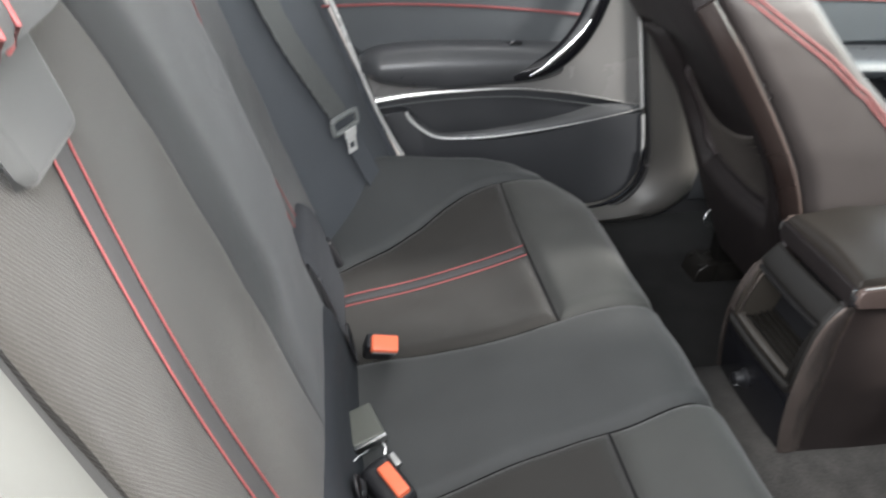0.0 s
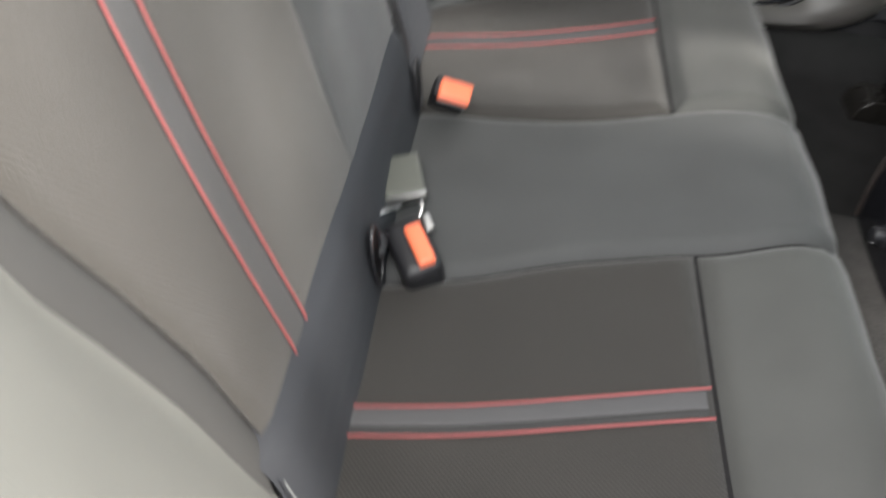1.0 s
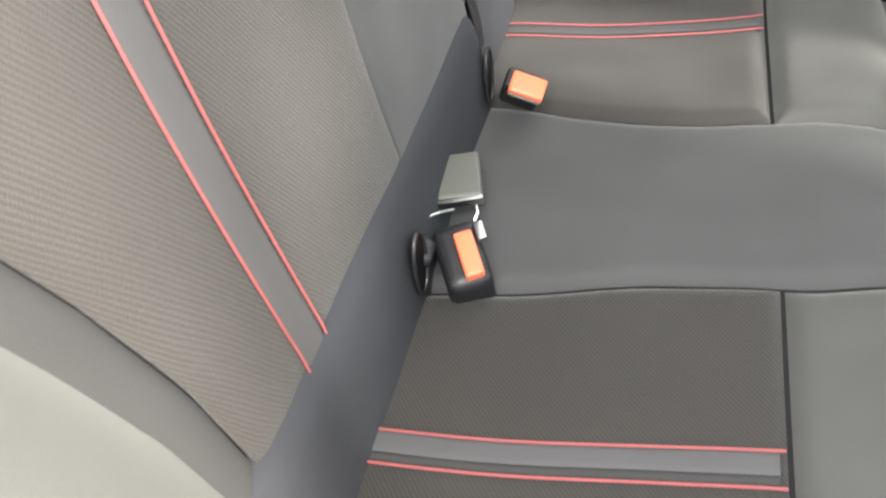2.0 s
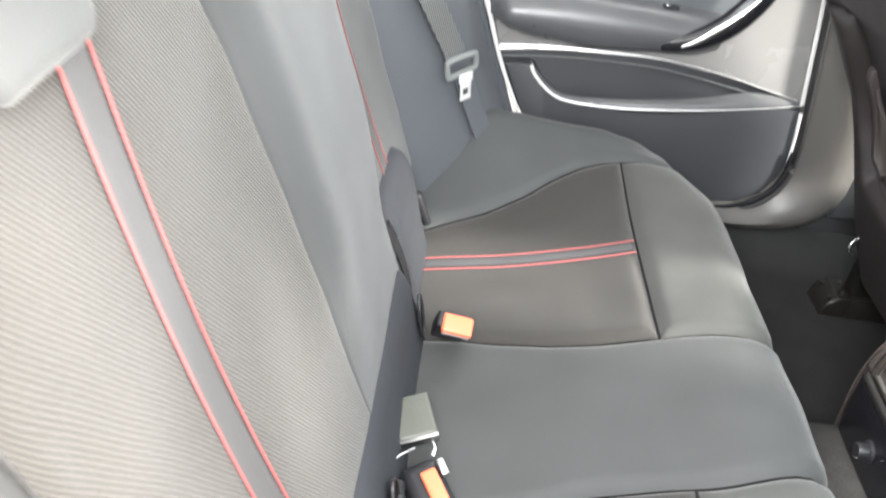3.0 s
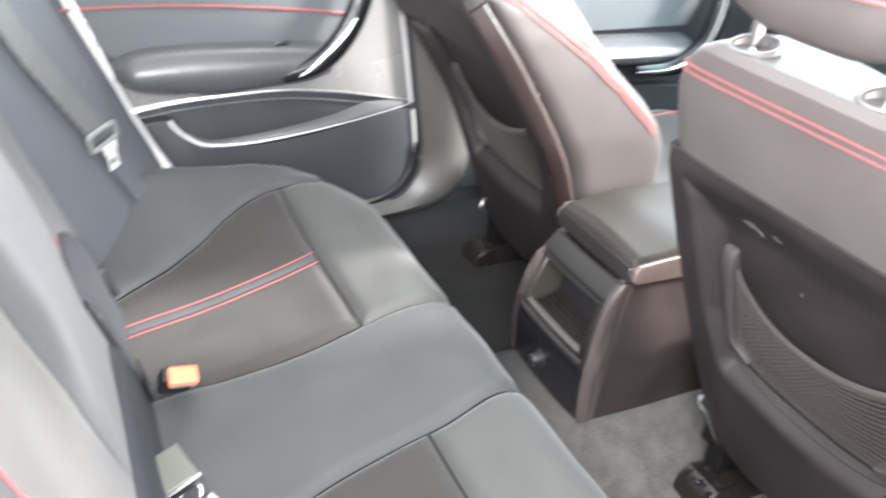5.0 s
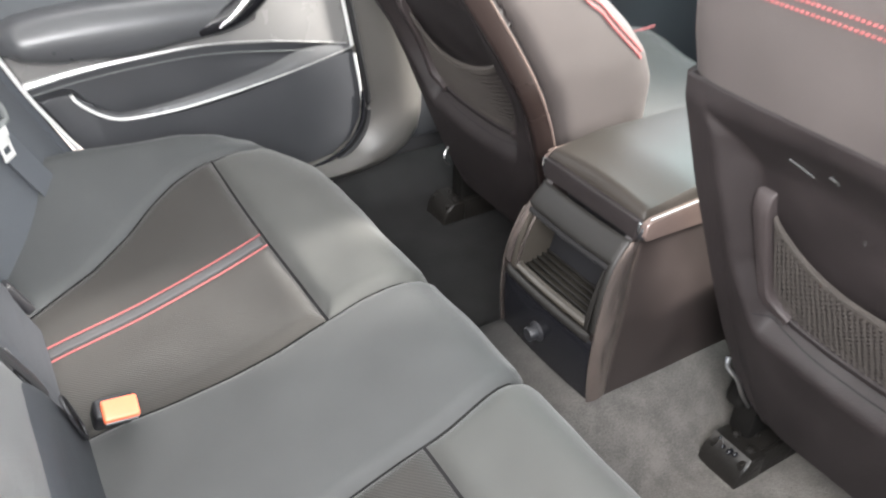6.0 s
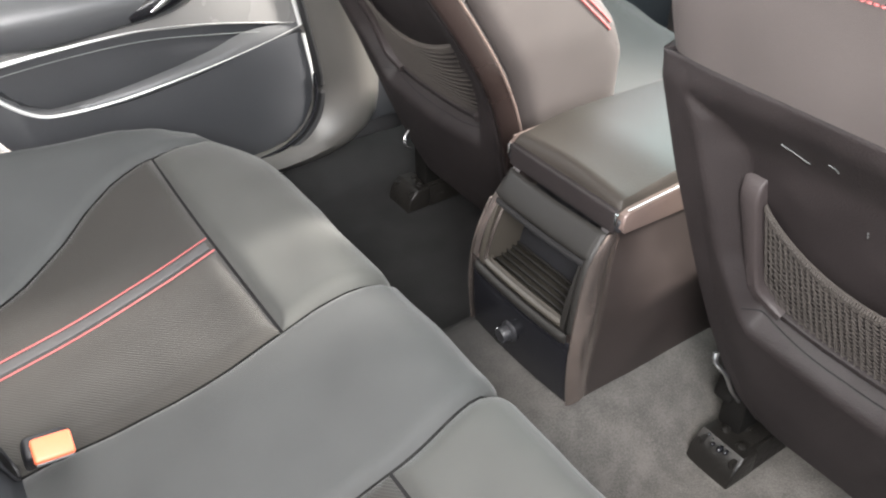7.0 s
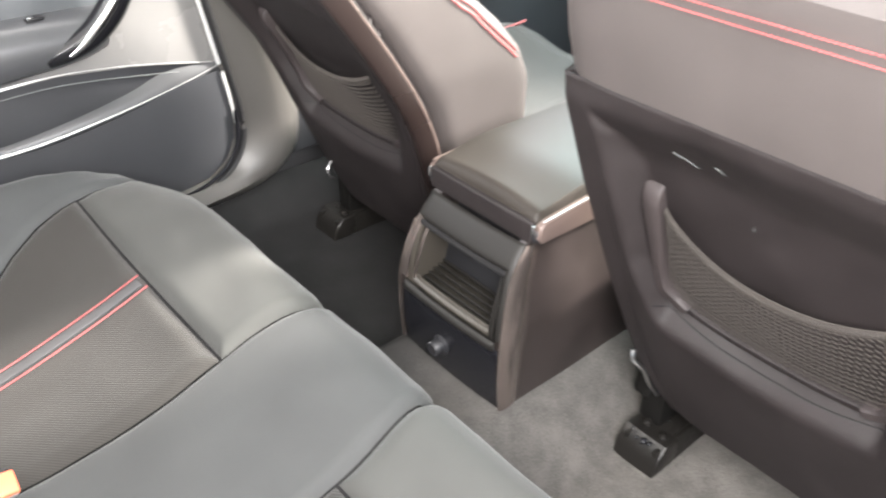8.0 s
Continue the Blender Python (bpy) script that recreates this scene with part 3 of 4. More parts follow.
def bolster(s, name):
    """The fixed padded side panel between backrest and door."""
    global OUT
    OUT = Vector((0.73, -0.64 * s, 0.24))

    def surf(z, k):
        if s > 0:
            a = Vector((-0.066 - 0.335 * z, 0.503, z))
        else:
            a = Vector((-0.040 - 0.335 * z, -table(z, [(-0.04, 0.425), (0.0, 0.440), (0.1, 0.465), (0.23, 0.492), (0.33, 0.517), (0.5, 0.535)]), z))
        b = Vector((0.120 - 0.42 * z, s * 0.712, z))
        p = a.lerp(b, k)
        return p + Vector((0.72, -0.64 * s, 0)) * 0.016 * math.sin(min(1, max(0, k)) * math.pi)
    grid = []
    for b in spread(36, 0.6):
        z = 0.70 - 0.74 * b
        row = [surf(z, (a * 1.12 - 0.12) if s < 0 else a) for a in spread(20, 0.6)]
        grid.append(row if s > 0 else row[::-1])
    ob = empty(name, "padded grey side panel between rear backrest and door opening", "side bolster", group="rear side bolsters")
    # near padding is painted paler than the far one to look strongly lit
    part("padding", sheet(grid, 0.03), M_BLUE if s > 0 else M_SIDE_LIT, ob, "blue-grey cloth padding" if s > 0 else "side cloth padding painted paler as lit")
    part("edge_roll", tube(bmesh.new(), [surf(0.70 - 0.74 * i / 30, 1.0) for i in range(31)], 0.009, 8), M_BLUE if s > 0 else M_SIDE_LIT, ob)
    return surf


bolster_far = bolster(1, "side_bolster")
bolster_near = bolster(-1, "side_bolster")
OUT = Vector((0.6, 0, 0.8))


def rear_headrest(y, off):
    """A headrest whose lower tongue lies on the backrest, with the cushion above it."""
    global OUT
    OUT = Vector((1, 0, 0.3))
    ob = empty("rear_headrest", "grey cloth rear headrest with red piped stripe", "headrest", group="rear headrests")

    def front(lift):
        return lambda z, yy: Vector((off + lift - 0.335 * z, yy, z))

    def width(z):
        return table(z, [(0.588, 0.036), (0.592, 0.048), (0.600, 0.055), (0.63, 0.059), (0.70, 0.061)])
    part("tongue", panel(front(0.024), lambda v: y - width(v), lambda v: y + width(v), 0.70, 0.588, 30, 26, 0.008, 0.010, thick=0.022, wrinkle=0.0012), M_PLAIN, ob, "smooth grey cloth lower tongue")
    rings = []
    for i in range(25):
        f = i / 24
        z = 0.659 + 0.145 * f
        hw = table(f, [(0, 0.098), (0.04, 0.112), (0.12, 0.122), (0.85, 0.128), (1, 0.09)])
        d = table(f, [(0, 0.030), (0.04, 0.040), (0.15, 0.047), (0.8, 0.047), (1, 0.03)])
        cx = off - 0.335 * z + 0.004
        rings.append([Vector((cx + d * math.copysign(abs(math.cos(a)) ** 0.5, math.cos(a)), y + hw * math.copysign(abs(math.sin(a)) ** 0.5, math.sin(a)), z))
                      for a in [2 * math.pi * k / 40 for k in range(40)]])
    part("headrest_pad", loft(rings), M_PLAIN, ob)
    for dy in (-0.017, 0.017):
        part("piping", tube(bmesh.new(), [(off - 0.335 * z + 0.004 + 0.0475 - 0.015 * smooth_step(0.672, 0.6585, z), y + dy * 0.8 - 0.034, z) for z in (0.6595, 0.664, 0.675, 0.70, 0.74, 0.775)], 0.002, 6), M_RED, ob, "thin red piping")
    for dy in (-0.042, 0.042):
        part("post", tube(bmesh.new(), [(off - 0.335 * 0.63 - 0.012, y + dy, 0.62), (off - 0.335 * 0.68 - 0.006, y + dy, 0.68)], 0.006, 8), M_STEEL, ob, "steel post")


rear_headrest(-0.380, -0.038)
rear_headrest(0.340, -0.060)
OUT = Vector((0.6, 0, 0.8))


# ---- belts and buckles ----
def ribbon(pts, across, width, thick):
    """A flat webbing along pts; across gives its width direction at each point."""
    bm = bmesh.new()
    rings = []
    for i, p in enumerate(pts):
        p = Vector(p)
        d = (Vector(pts[min(i + 1, len(pts) - 1)]) - Vector(pts[max(i - 1, 0)])).normalized()
        w = Vector(across[i] if isinstance(across, list) else across)
        w = (w - d * w.dot(d)).normalized()
        nn = d.cross(w)
        rings.append([bm.verts.new(p + w * width / 2 * a + nn * thick / 2 * b) for a, b in ((-1, -1), (-0.9, -1), (0.9, -1), (1, -1), (1, 1), (0.9, 1), (-0.9, 1), (-1, 1))])
    for a, b in zip(rings, rings[1:]):
        for j in range(8):
            bm.faces.new((a[j], a[(j + 1) % 8], b[(j + 1) % 8], b[j]))
    bm.faces.new(rings[0])
    bm.faces.new(rings[-1][::-1])
    return bm


def side_belt(s, surf):
    belt = empty("seat_belt", "grey webbing seat belt with chrome tongue hanging along the side panel", "seat belt", group="rear side belts")
    lift = Vector((0.72, -0.64 * s, 0.2)) * 0.012
    def k_at(y, z):
        return (y - 0.503) / 0.209
    path = [(0.575, 0.70), (0.573, 0.55), (0.584, 0.40), (0.602, 0.31), (0.618, 0.235)]
    pts = [surf(z, k_at(y, z)) + lift * 1.2 for y, z in path]
    part("webbing", ribbon(spline(pts, 24), (0.66, 0.74 * s, -0.05), 0.047, 0.0025), M_WEB, belt)
    low = [(0.622, 0.205), (0.628, 0.14), (0.634, 0.085), (0.636, 0.045)]
    pts = [surf(z, k_at(y, z)) + lift for y, z in low]
    part("lower_webbing", ribbon(spline(pts, 12), (0.70, 0.70 * s, 0.05), 0.040, 0.0025), M_BLUE, belt, "dark lower webbing")
    c = surf(0.222, k_at(0.618, 0.222)) + lift * 1.7
    e = Vector((0.66, 0.74 * s, 0.10)).normalized()
    u = Vector((-0.15, 0.0, 1)).normalized()
    loop = [c + e * a + u * b for a, b in ((-0.034, -0.012), (-0.034, 0.010), (-0.026, 0.014), (0.026, 0.014), (0.034, 0.010), (0.034, -0.008), (0.026, -0.012), (-0.026, -0.014), (-0.034, -0.012))]
    part("slider", tube(bmesh.new(), spline(loop, 40), 0.0055, 8), M_WEBGREY, belt, "grey plastic slider loop")
    t0 = c - u * 0.014 + e * 0.004 + lift * 0.5
    d = Vector((0.10, 0.02 * s, -1)).normalized()
    bm = bmesh.new()
    nrm = d.cross(e).normalized()
    for a, b, w in ((0.0, 0.016, 0.032), (0.016, 0.027, 0.025), (0.039, 0.048, 0.025)):
        box(bm, t0 + d * (a + b) / 2, (w, b - a, 0.003), 0.001, Matrix((e, d, nrm)).transposed().to_4x4())
    for q in (-0.0095, 0.0095):
        box(bm, t0 + d * 0.032 + e * q, (0.005, 0.014, 0.003), 0.001, Matrix((e, d, nrm)).transposed().to_4x4())
    part("tongue", bm, M_PAINTED_SHINE, belt, "chrome belt tongue with a slot")
    foot = surf(0.062, k_at(0.635, 0.062)) + lift * 1.3
    part("anchor_slot", rbox(foot, (0.054, 0.010, 0.030), 0.004, Matrix((e, nrm, -d)).transposed().to_4x4(), 2), M_BLACK, belt, "black anchor slot")


side_belt(1, bolster_far)


def buckle_upright(at, rz):
    ob = empty("belt_buckle", "black belt buckle with orange release button beside the seam", "belt buckle", group="belt buckles")
    r = turn(32, 8, rz)
    part("housing", rbox(Vector(at) + r @ Vector((-0.004, 0.008, -0.030)), (0.046, 0.026, 0.050), 0.007, r, 3), M_BLACK, ob)
    part("release_button", rbox(Vector(at) + r @ Vector((0, 0, 0.000)), (0.040, 0.026, 0.014), 0.004, r, 3), M_ORANGE, ob, "orange release button")
    part("slot_rim", rbox(Vector(at) + r @ Vector((0, -0.0125, -0.004)), (0.036, 0.003, 0.006), 0.001, r), M_WEBGREY, ob, "grey slot rim")


buckle_upright((0.014, 0.106, 0.066), 0)


def buckle_lying():
    ob = empty("belt_buckle", "black belt buckle with narrow orange button in the seat crease", "belt buckle", group="belt buckles")
    r = turn(16, 10, -60)
    c = Vector((0.006, -0.150, 0.050))
    part("housing", rbox(c + r @ Vector((-0.006, -0.006, -0.030)), (0.070, 0.044, 0.056), 0.012, r, 3), M_BLACK, ob)
    part("release_button", rbox(c, (0.048, 0.018, 0.012), 0.003, r, 3), M_ORANGE, ob, "narrow orange release button")
    part("button_rim", rbox(c + r @ Vector((-0.022, 0.017, -0.002)), (0.020, 0.009, 0.008), 0.002, r), M_STEEL, ob, "small steel slot edge")
    tubes = tube(bmesh.new(), spline([(-0.022, -0.092, 0.046), (-0.040, -0.112, 0.050), (-0.052, -0.135, 0.044), (-0.050, -0.155, 0.028)], 16), 0.0012, 6)
    part("wire_loop", tubes, M_STEEL, ob, "thin bent steel wire")
    part("stalk", rbox((-0.045, -0.150, 0.02), (0.022, 0.030, 0.06), 0.008, turn(0, 20, 0), 3), M_BLACK, ob, "black buckle stalk")


buckle_lying()


def buckle_cover():
    ob = empty("centre_buckle", "grey-green buckle of the middle belt with a steel end", "belt buckle", group="belt buckles")
    r = turn(4, -14, 16)
    c = Vector((-0.026, -0.050, 0.046))
    part("cover", rbox(c, (0.045, 0.060, 0.022), 0.004, r, 3), M_TAG, ob)
    part("end_plate", rbox(c + r @ Vector((0, -0.032, 0.004)), (0.045, 0.006, 0.010), 0.001, r), M_STEEL, ob, "steel end plate")
    part("tongue_hook", tube(bmesh.new(), [c + r @ Vector(p) for p in ((0.014, -0.032, -0.002), (0.015, -0.040, -0.006), (0.011, -0.046, -0.010))], 0.002, 6), M_STEEL, ob, "small steel hook")


buckle_cover()


# ---- the rear door opposite ----
def rear_door():
    door = empty("door_1", "closed dark grey rear door with armrest, map pocket and bright strips", "car door", kind="structure")
    edge_rear = [(-0.11, 0.56), (-0.060, 0.47), (-0.037, 0.425), (0.000, 0.325), (0.038, 0.222), (0.093, 0.115), (0.15, 0.02), (0.22, -0.03)]
    edge_front = [(0.40, -0.040), (0.50, -0.038), (0.557, -0.026), (0.600, 0.006), (0.620, 0.06), (0.617, 0.12), (0.606, 0.195), (0.582, 0.34), (0.565, 0.436), (0.545, 0.56)]
    part("door_body", plate(edge_rear + edge_front, 0.722, 0.775, 0.004), M_DOORLOW, door, "dark pocket back")
    # upper padded cloth panel
    part("upper_panel", plate([(-0.045, 0.435), (-0.010, 0.345), (0.035, 0.305), (0.16, 0.32), (0.32, 0.333), (0.44, 0.335), (0.47, 0.38), (0.500, 0.47), (0.50, 0.56), (-0.09, 0.56)], 0.703, 0.724, 0.008),
         M_DOORUP, door, "blue-grey cloth upper panel")
    part("piping", tube(bmesh.new(), spline([(-0.055, 0.700, 0.418), (0.08, 0.700, 0.420), (0.22, 0.700, 0.415), (0.36, 0.700, 0.404), (0.468, 0.700, 0.392)], 30), 0.0025, 6), M_RED, door, "thin red piping")
    part("waist_panel", plate([(-0.09, 0.462), (0.10, 0.462), (0.30, 0.455), (0.46, 0.443), (0.50, 0.47), (0.50, 0.56), (-0.11, 0.56)], 0.690, 0.712, 0.006), M_DOORLOW, door, "dark upper rail")
    # satin panel under and ahead of the armrest
    trim = [(0.022, 0.285), (0.039, 0.224), (0.12, 0.236), (0.22, 0.242), (0.334, 0.243), (0.45, 0.230), (0.582, 0.200), (0.603, 0.200), (0.583, 0.32), (0.560, 0.45), (0.548, 0.55),
            (0.505, 0.55), (0.500, 0.44), (0.475, 0.36), (0.42, 0.288), (0.30, 0.26), (0.14, 0.255), (0.06, 0.265)]
    part("trim_panel", plate(trim, 0.704, 0.723, 0.005), M_DOORTRIM, door, "satin grey trim panel")
    # pale tube paints the highlight, thinning forward where it fades
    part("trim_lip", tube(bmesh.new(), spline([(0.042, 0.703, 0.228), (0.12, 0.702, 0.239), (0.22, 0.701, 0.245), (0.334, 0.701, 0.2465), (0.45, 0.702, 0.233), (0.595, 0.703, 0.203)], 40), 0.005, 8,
                          taper=lambda f: max(0.10, 1.2 - 1.9 * f)), M_PAINTED_SHINE, door, "trim edge with its highlight painted on")
    part("trim_line", tube(bmesh.new(), spline([(0.045, 0.703, 0.211), (0.12, 0.702, 0.222), (0.22, 0.701, 0.229), (0.334, 0.701, 0.229), (0.45, 0.702, 0.214), (0.59, 0.703, 0.190)], 40), 0.0009, 6),
         M_WEBGREY, door, "fine trim line")
    # lower panel with the map pocket's curved lip
    lip = [(0.070, 0.205), (0.107, 0.206), (0.130, 0.178), (0.160, 0.155), (0.190, 0.144), (0.24, 0.140), (0.30, 0.141), (0.38, 0.150), (0.47, 0.167), (0.54, 0.182), (0.604, 0.190)]
    low = [(p.x, p.y) for p in spline([(a, b, 0) for a, b in lip], 40)]
    part("lower_panel", plate(low + [(0.614, 0.10), (0.612, 0.055), (0.590, 0.012), (0.55, -0.014), (0.49, -0.026), (0.22, -0.03), (0.15, 0.03), (0.098, 0.118), (0.052, 0.205)], 0.692, 0.724, 0.006), M_DOORLOW, door, "dark plastic lower panel")
    # sloping rim of the pocket, thin at the back and widening to a wedge at the front
    upper = spline([(0.106, 0.697, 0.210), (0.114, 0.697, 0.194), (0.146, 0.697, 0.170), (0.182, 0.697, 0.158), (0.270, 0.699, 0.161), (0.364, 0.702, 0.173), (0.441, 0.706, 0.187), (0.510, 0.708, 0.205), (0.600, 0.703, 0.203)], 48)
    lower = spline([(0.103, 0.692, 0.206), (0.112, 0.690, 0.189), (0.144, 0.689, 0.161), (0.181, 0.689, 0.148), (0.266, 0.689, 0.147), (0.359, 0.689, 0.156), (0.457, 0.690, 0.170), (0.540, 0.692, 0.185), (0.602, 0.697, 0.197)], 48)
    rim = []
    for p, q in zip(upper, lower):
        mid = (p + q) / 2 + Vector((0, -0.002, 0.002))
        rim.append([p, mid, q, q + Vector((0, 0.001, -0.004)), p + Vector((0, 0.004, -0.006))])
    part("pocket_lip", loft(rim), M_RIM, door, "satin grey pocket lip")
    # tapering pale line stands for the highlight on the pocket rim
    part("lip_highlight", tube(bmesh.new(), [q + Vector((0, -0.0015, 0.001)) for q in lower], 0.0034, 8, taper=lambda f: max(0.15, 1.0 - 0.95 * f)), M_PAINTED_SHINE, door, "painted highlight along the pocket edge")
    # armrest: dark top, bright slanting flank, dark underside, rounded nose
    top = [(0.012, 0.318), (0.022, 0.332), (0.05, 0.342), (0.09, 0.347), (0.161, 0.350), (0.309, 0.347), (0.414, 0.343), (0.45, 0.341)]
    bot = [(0.012, 0.300), (0.022, 0.286), (0.05, 0.272), (0.10, 0.262), (0.197, 0.256), (0.36, 0.268), (0.45, 0.285)]
    rings = []
    for i in range(33):
        f = i / 32
        x = 0.012 + 0.405 * f ** 1.3
        nose = min(1.0, (x - 0.009) / 0.035) ** 0.5 * (0.55 + 0.45 * smooth_step(0.44, 0.38, x))
        zt, zb = table(x, top), table(x, bot)
        dep = 0.058 * nose
        zr = 0.306 + 0.004 * f
        sect = [(0.0, zt), (0.35, zt - 0.001), (0.62, zt - 0.006), (0.76, zt - 0.014), (0.93, zr + 0.010), (1.0, zr - 0.003), (0.98, zr - 0.014), (0.86, zb + 0.012), (0.62, zb + 0.002), (0.3, zb), (0.0, zb), (-0.15, (zt + zb) / 2)]
        rings.append([Vector((x, 0.712 - dep * a, z)) for a, z in sect])
    part("armrest", loft(rings), M_ARM, door, "glossy dark armrest")
    grip = [(0.315, 0.668, 0.284), (0.352, 0.660, 0.297), (0.392, 0.655, 0.318), (0.425, 0.653, 0.350), (0.452, 0.653, 0.394), (0.474, 0.657, 0.452), (0.490, 0.668, 0.505), (0.498, 0.69, 0.55)]
    part("pull_handle", tube(bmesh.new(), spline(grip, 34), 0.022, 12, 0.9, (0, 1, 0), taper=lambda f: 0.5 + 0.5 * math.sin(min(1, f * 2.6) * math.pi / 2)), M_GLOSS, door, "gloss black pull handle")
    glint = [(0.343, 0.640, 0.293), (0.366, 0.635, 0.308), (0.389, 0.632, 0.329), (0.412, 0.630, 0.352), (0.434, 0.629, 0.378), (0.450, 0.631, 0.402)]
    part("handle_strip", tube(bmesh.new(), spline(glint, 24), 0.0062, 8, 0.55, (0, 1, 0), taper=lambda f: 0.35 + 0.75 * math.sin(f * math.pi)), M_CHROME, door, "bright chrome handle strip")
    part("window_switch", rbox((0.318, 0.684, 0.346), (0.026, 0.014, 0.005), 0.002, turn(0, 0, 4)), M_BLACK, door, "small window switch")
    part("switch_tip", rbox((0.312, 0.680, 0.349), (0.010, 0.005, 0.003), 0.001), M_CHROME, door, "bright switch tip")
    # bright sealing strips along the edges
    part("rear_strip", tube(bmesh.new(), spline([(-0.105, 0.692, 0.555), (-0.055, 0.692, 0.465), (-0.034, 0.692, 0.42), (0.003, 0.692, 0.322), (0.041, 0.692, 0.220), (0.075, 0.692, 0.150), (0.094, 0.690, 0.115)], 40), 0.0055, 8,
                            taper=lambda f: 1.0 - 0.35 * f), M_PAINTED_SHINE, door, "bright rear edge strip")
    part("front_strip", tube(bmesh.new(), spline([(0.543, 0.698, 0.555), (0.563, 0.697, 0.435), (0.579, 0.696, 0.34), (0.602, 0.695, 0.200)], 30), 0.0040, 8), M_PAINTED_SHINE, door, "bright front edge strip")
    part("front_strip_low", tube(bmesh.new(), spline([(0.604, 0.690, 0.185), (0.611, 0.689, 0.13), (0.615, 0.689, 0.078)], 20), 0.0038, 8, taper=lambda f: 1 - 0.5 * f), M_PAINTED_SHINE, door, "bright lower edge strip")
    seal = [(0.552, 0.700, 0.555), (0.574, 0.700, 0.43), (0.612, 0.699, 0.20), (0.627, 0.699, 0.10), (0.624, 0.698, 0.045), (0.600, 0.697, 0.003), (0.555, 0.696, -0.026), (0.49, 0.696, -0.038), (0.38, 0.696, -0.042)]
    part("door_seal", tube(bmesh.new(), spline([(x, y - 0.010, z) for x, y, z in seal], 50), 0.0062, 8), M_RUBBER, door, "black rubber door seal")
    part("inner_seal", tube(bmesh.new(), spline([(x - 0.011, y - 0.013, z + 0.009) for x, y, z in seal[3:]], 30), 0.004, 8), M_GLOSS, door, "thin shiny inner seal")


rear_door()


def front_door():
    door = empty("door_2", "closed dark front door seen between the seats", "car door", kind="structure")
    part("door_body", plate([(0.73, -0.04), (1.58, -0.04), (1.58, 0.56), (0.70, 0.56)], 0.735, 0.785, 0.006), M_DOORLOW, door)
    part("upper_panel", plate([(0.74, 0.32), (1.34, 0.325), (1.37, 0.40), (1.38, 0.56), (0.72, 0.56)], 0.716, 0.737, 0.006), M_DOORUP, door, "blue-grey cloth upper panel")
    part("piping", tube(bmesh.new(), [(0.74, 0.714, 0.42), (1.05, 0.714, 0.413), (1.34, 0.714, 0.400)], 0.003, 6), M_RED, door, "thin red piping")
    part("armrest", loft([[Vector((x, 0.722 - 0.075 * max(0, math.cos(a)), 0.285 + 0.035 * math.sin(a) - 0.01 * f)) for a in [2 * math.pi * k / 16 for k in range(16)]]
                          for f, x in [(i / 12, 0.86 + 0.46 * i / 12) for i in range(13)]]), M_ARM, door, "glossy dark armrest")
    grip = spline([(1.16, 0.66, 0.245), (1.25, 0.645, 0.25), (1.32, 0.64, 0.285), (1.36, 0.645, 0.35), (1.38, 0.66, 0.44), (1.38, 0.69, 0.54)], 30)
    part("pull_handle", tube(bmesh.new(), grip, 0.026, 10, 0.9, (0, 1, 0), taper=lambda f: 0.45 + 0.55 * min(1, f * 3)), M_GLOSS, door, "gloss black pull handle")
    part("handle_strip", tube(bmesh.new(), [p + Vector((-0.012, -0.02, 0)) for p in grip[:24]], 0.0075, 8, 0.7, (0, 1, 0), taper=lambda f: 0.2 + 0.8 * math.sin(math.pi * f) ** 0.7), M_CHROME, door, "bright chrome handle strip")
    part("lower_panel", plate([(0.74, -0.03), (1.57, -0.03), (1.57, 0.17), (1.2, 0.19), (0.74, 0.17)], 0.70, 0.737, 0.01), M_DOORLOW, door)


front_door()


# ---- the centre console ----
REAR = [(0.545, -0.020), (0.5395, 0.03), (0.5385, 0.075), (0.542, 0.115), (0.551, 0.155), (0.566, 0.192), (0.590, 0.224)]
REAR_CURVE = spline([(x, z, 0) for x, z in REAR], 60)


def rear_x(z):
    for p, q in zip(REAR_CURVE, REAR_CURVE[1:]):
        if q.y >= z:
            return p.x + (q.x - p.x) * (z - p.y) / max(1e-6, q.y - p.y)
    return REAR_CURVE[-1].x


def half(z):
    """Half the console's width at a height."""
    return 0.097 - 0.012 * smooth_step(0.09, 0.23, z)


def fascia(y_lo, y_hi, z_lo, z_hi, lift, nu=10, nv=20, drop=0.003, r=0.006, thick=0.008):
    global OUT
    OUT = Vector((-1, 0, 0.2))

    def surf(z, y):
        return Vector((rear_x(z) - lift + 0.45 * y * y, y, z))
    bm = panel(surf, y_lo, y_hi, z_lo, z_hi, nu, nv, drop, r, 0.0, thick)
    OUT = Vector((0.6, 0, 0.8))
    return bm


STRIP = [(-0.012, 0.032), (0.04, 0.038), (0.09, 0.042), (0.14, 0.041), (0.19, 0.034), (0.214, 0.024), (0.222, 0.008)]


def console():
    con = empty("centre_console", "dark brown-black centre console with armrest lid, storage recess and knob", "centre console")
    # side cheeks
    for s in (1, -1):
        grid = []
        for b in range(35):
            g = b / 34
            row = []
            for a in range(25):
                f = a / 24
                z = -0.10 + (0.3225 - 0.022 * f) * g
                x0 = rear_x(max(z, -0.02)) + 0.006
                row.append(Vector((x0 + (1.25 - x0) * f, s * (half(z) - 0.0015 * (1 - min(1, f * 20))), z)))
            grid.append(row if s > 0 else row[::-1])
        part("side_panel", sheet(grid, 0.012), M_BRONZE, con, "dark bronze-black satin side")
        grid = []
        for b in range(31):
            z = -0.012 + (0.232 if s < 0 else 0.195) * b / 30
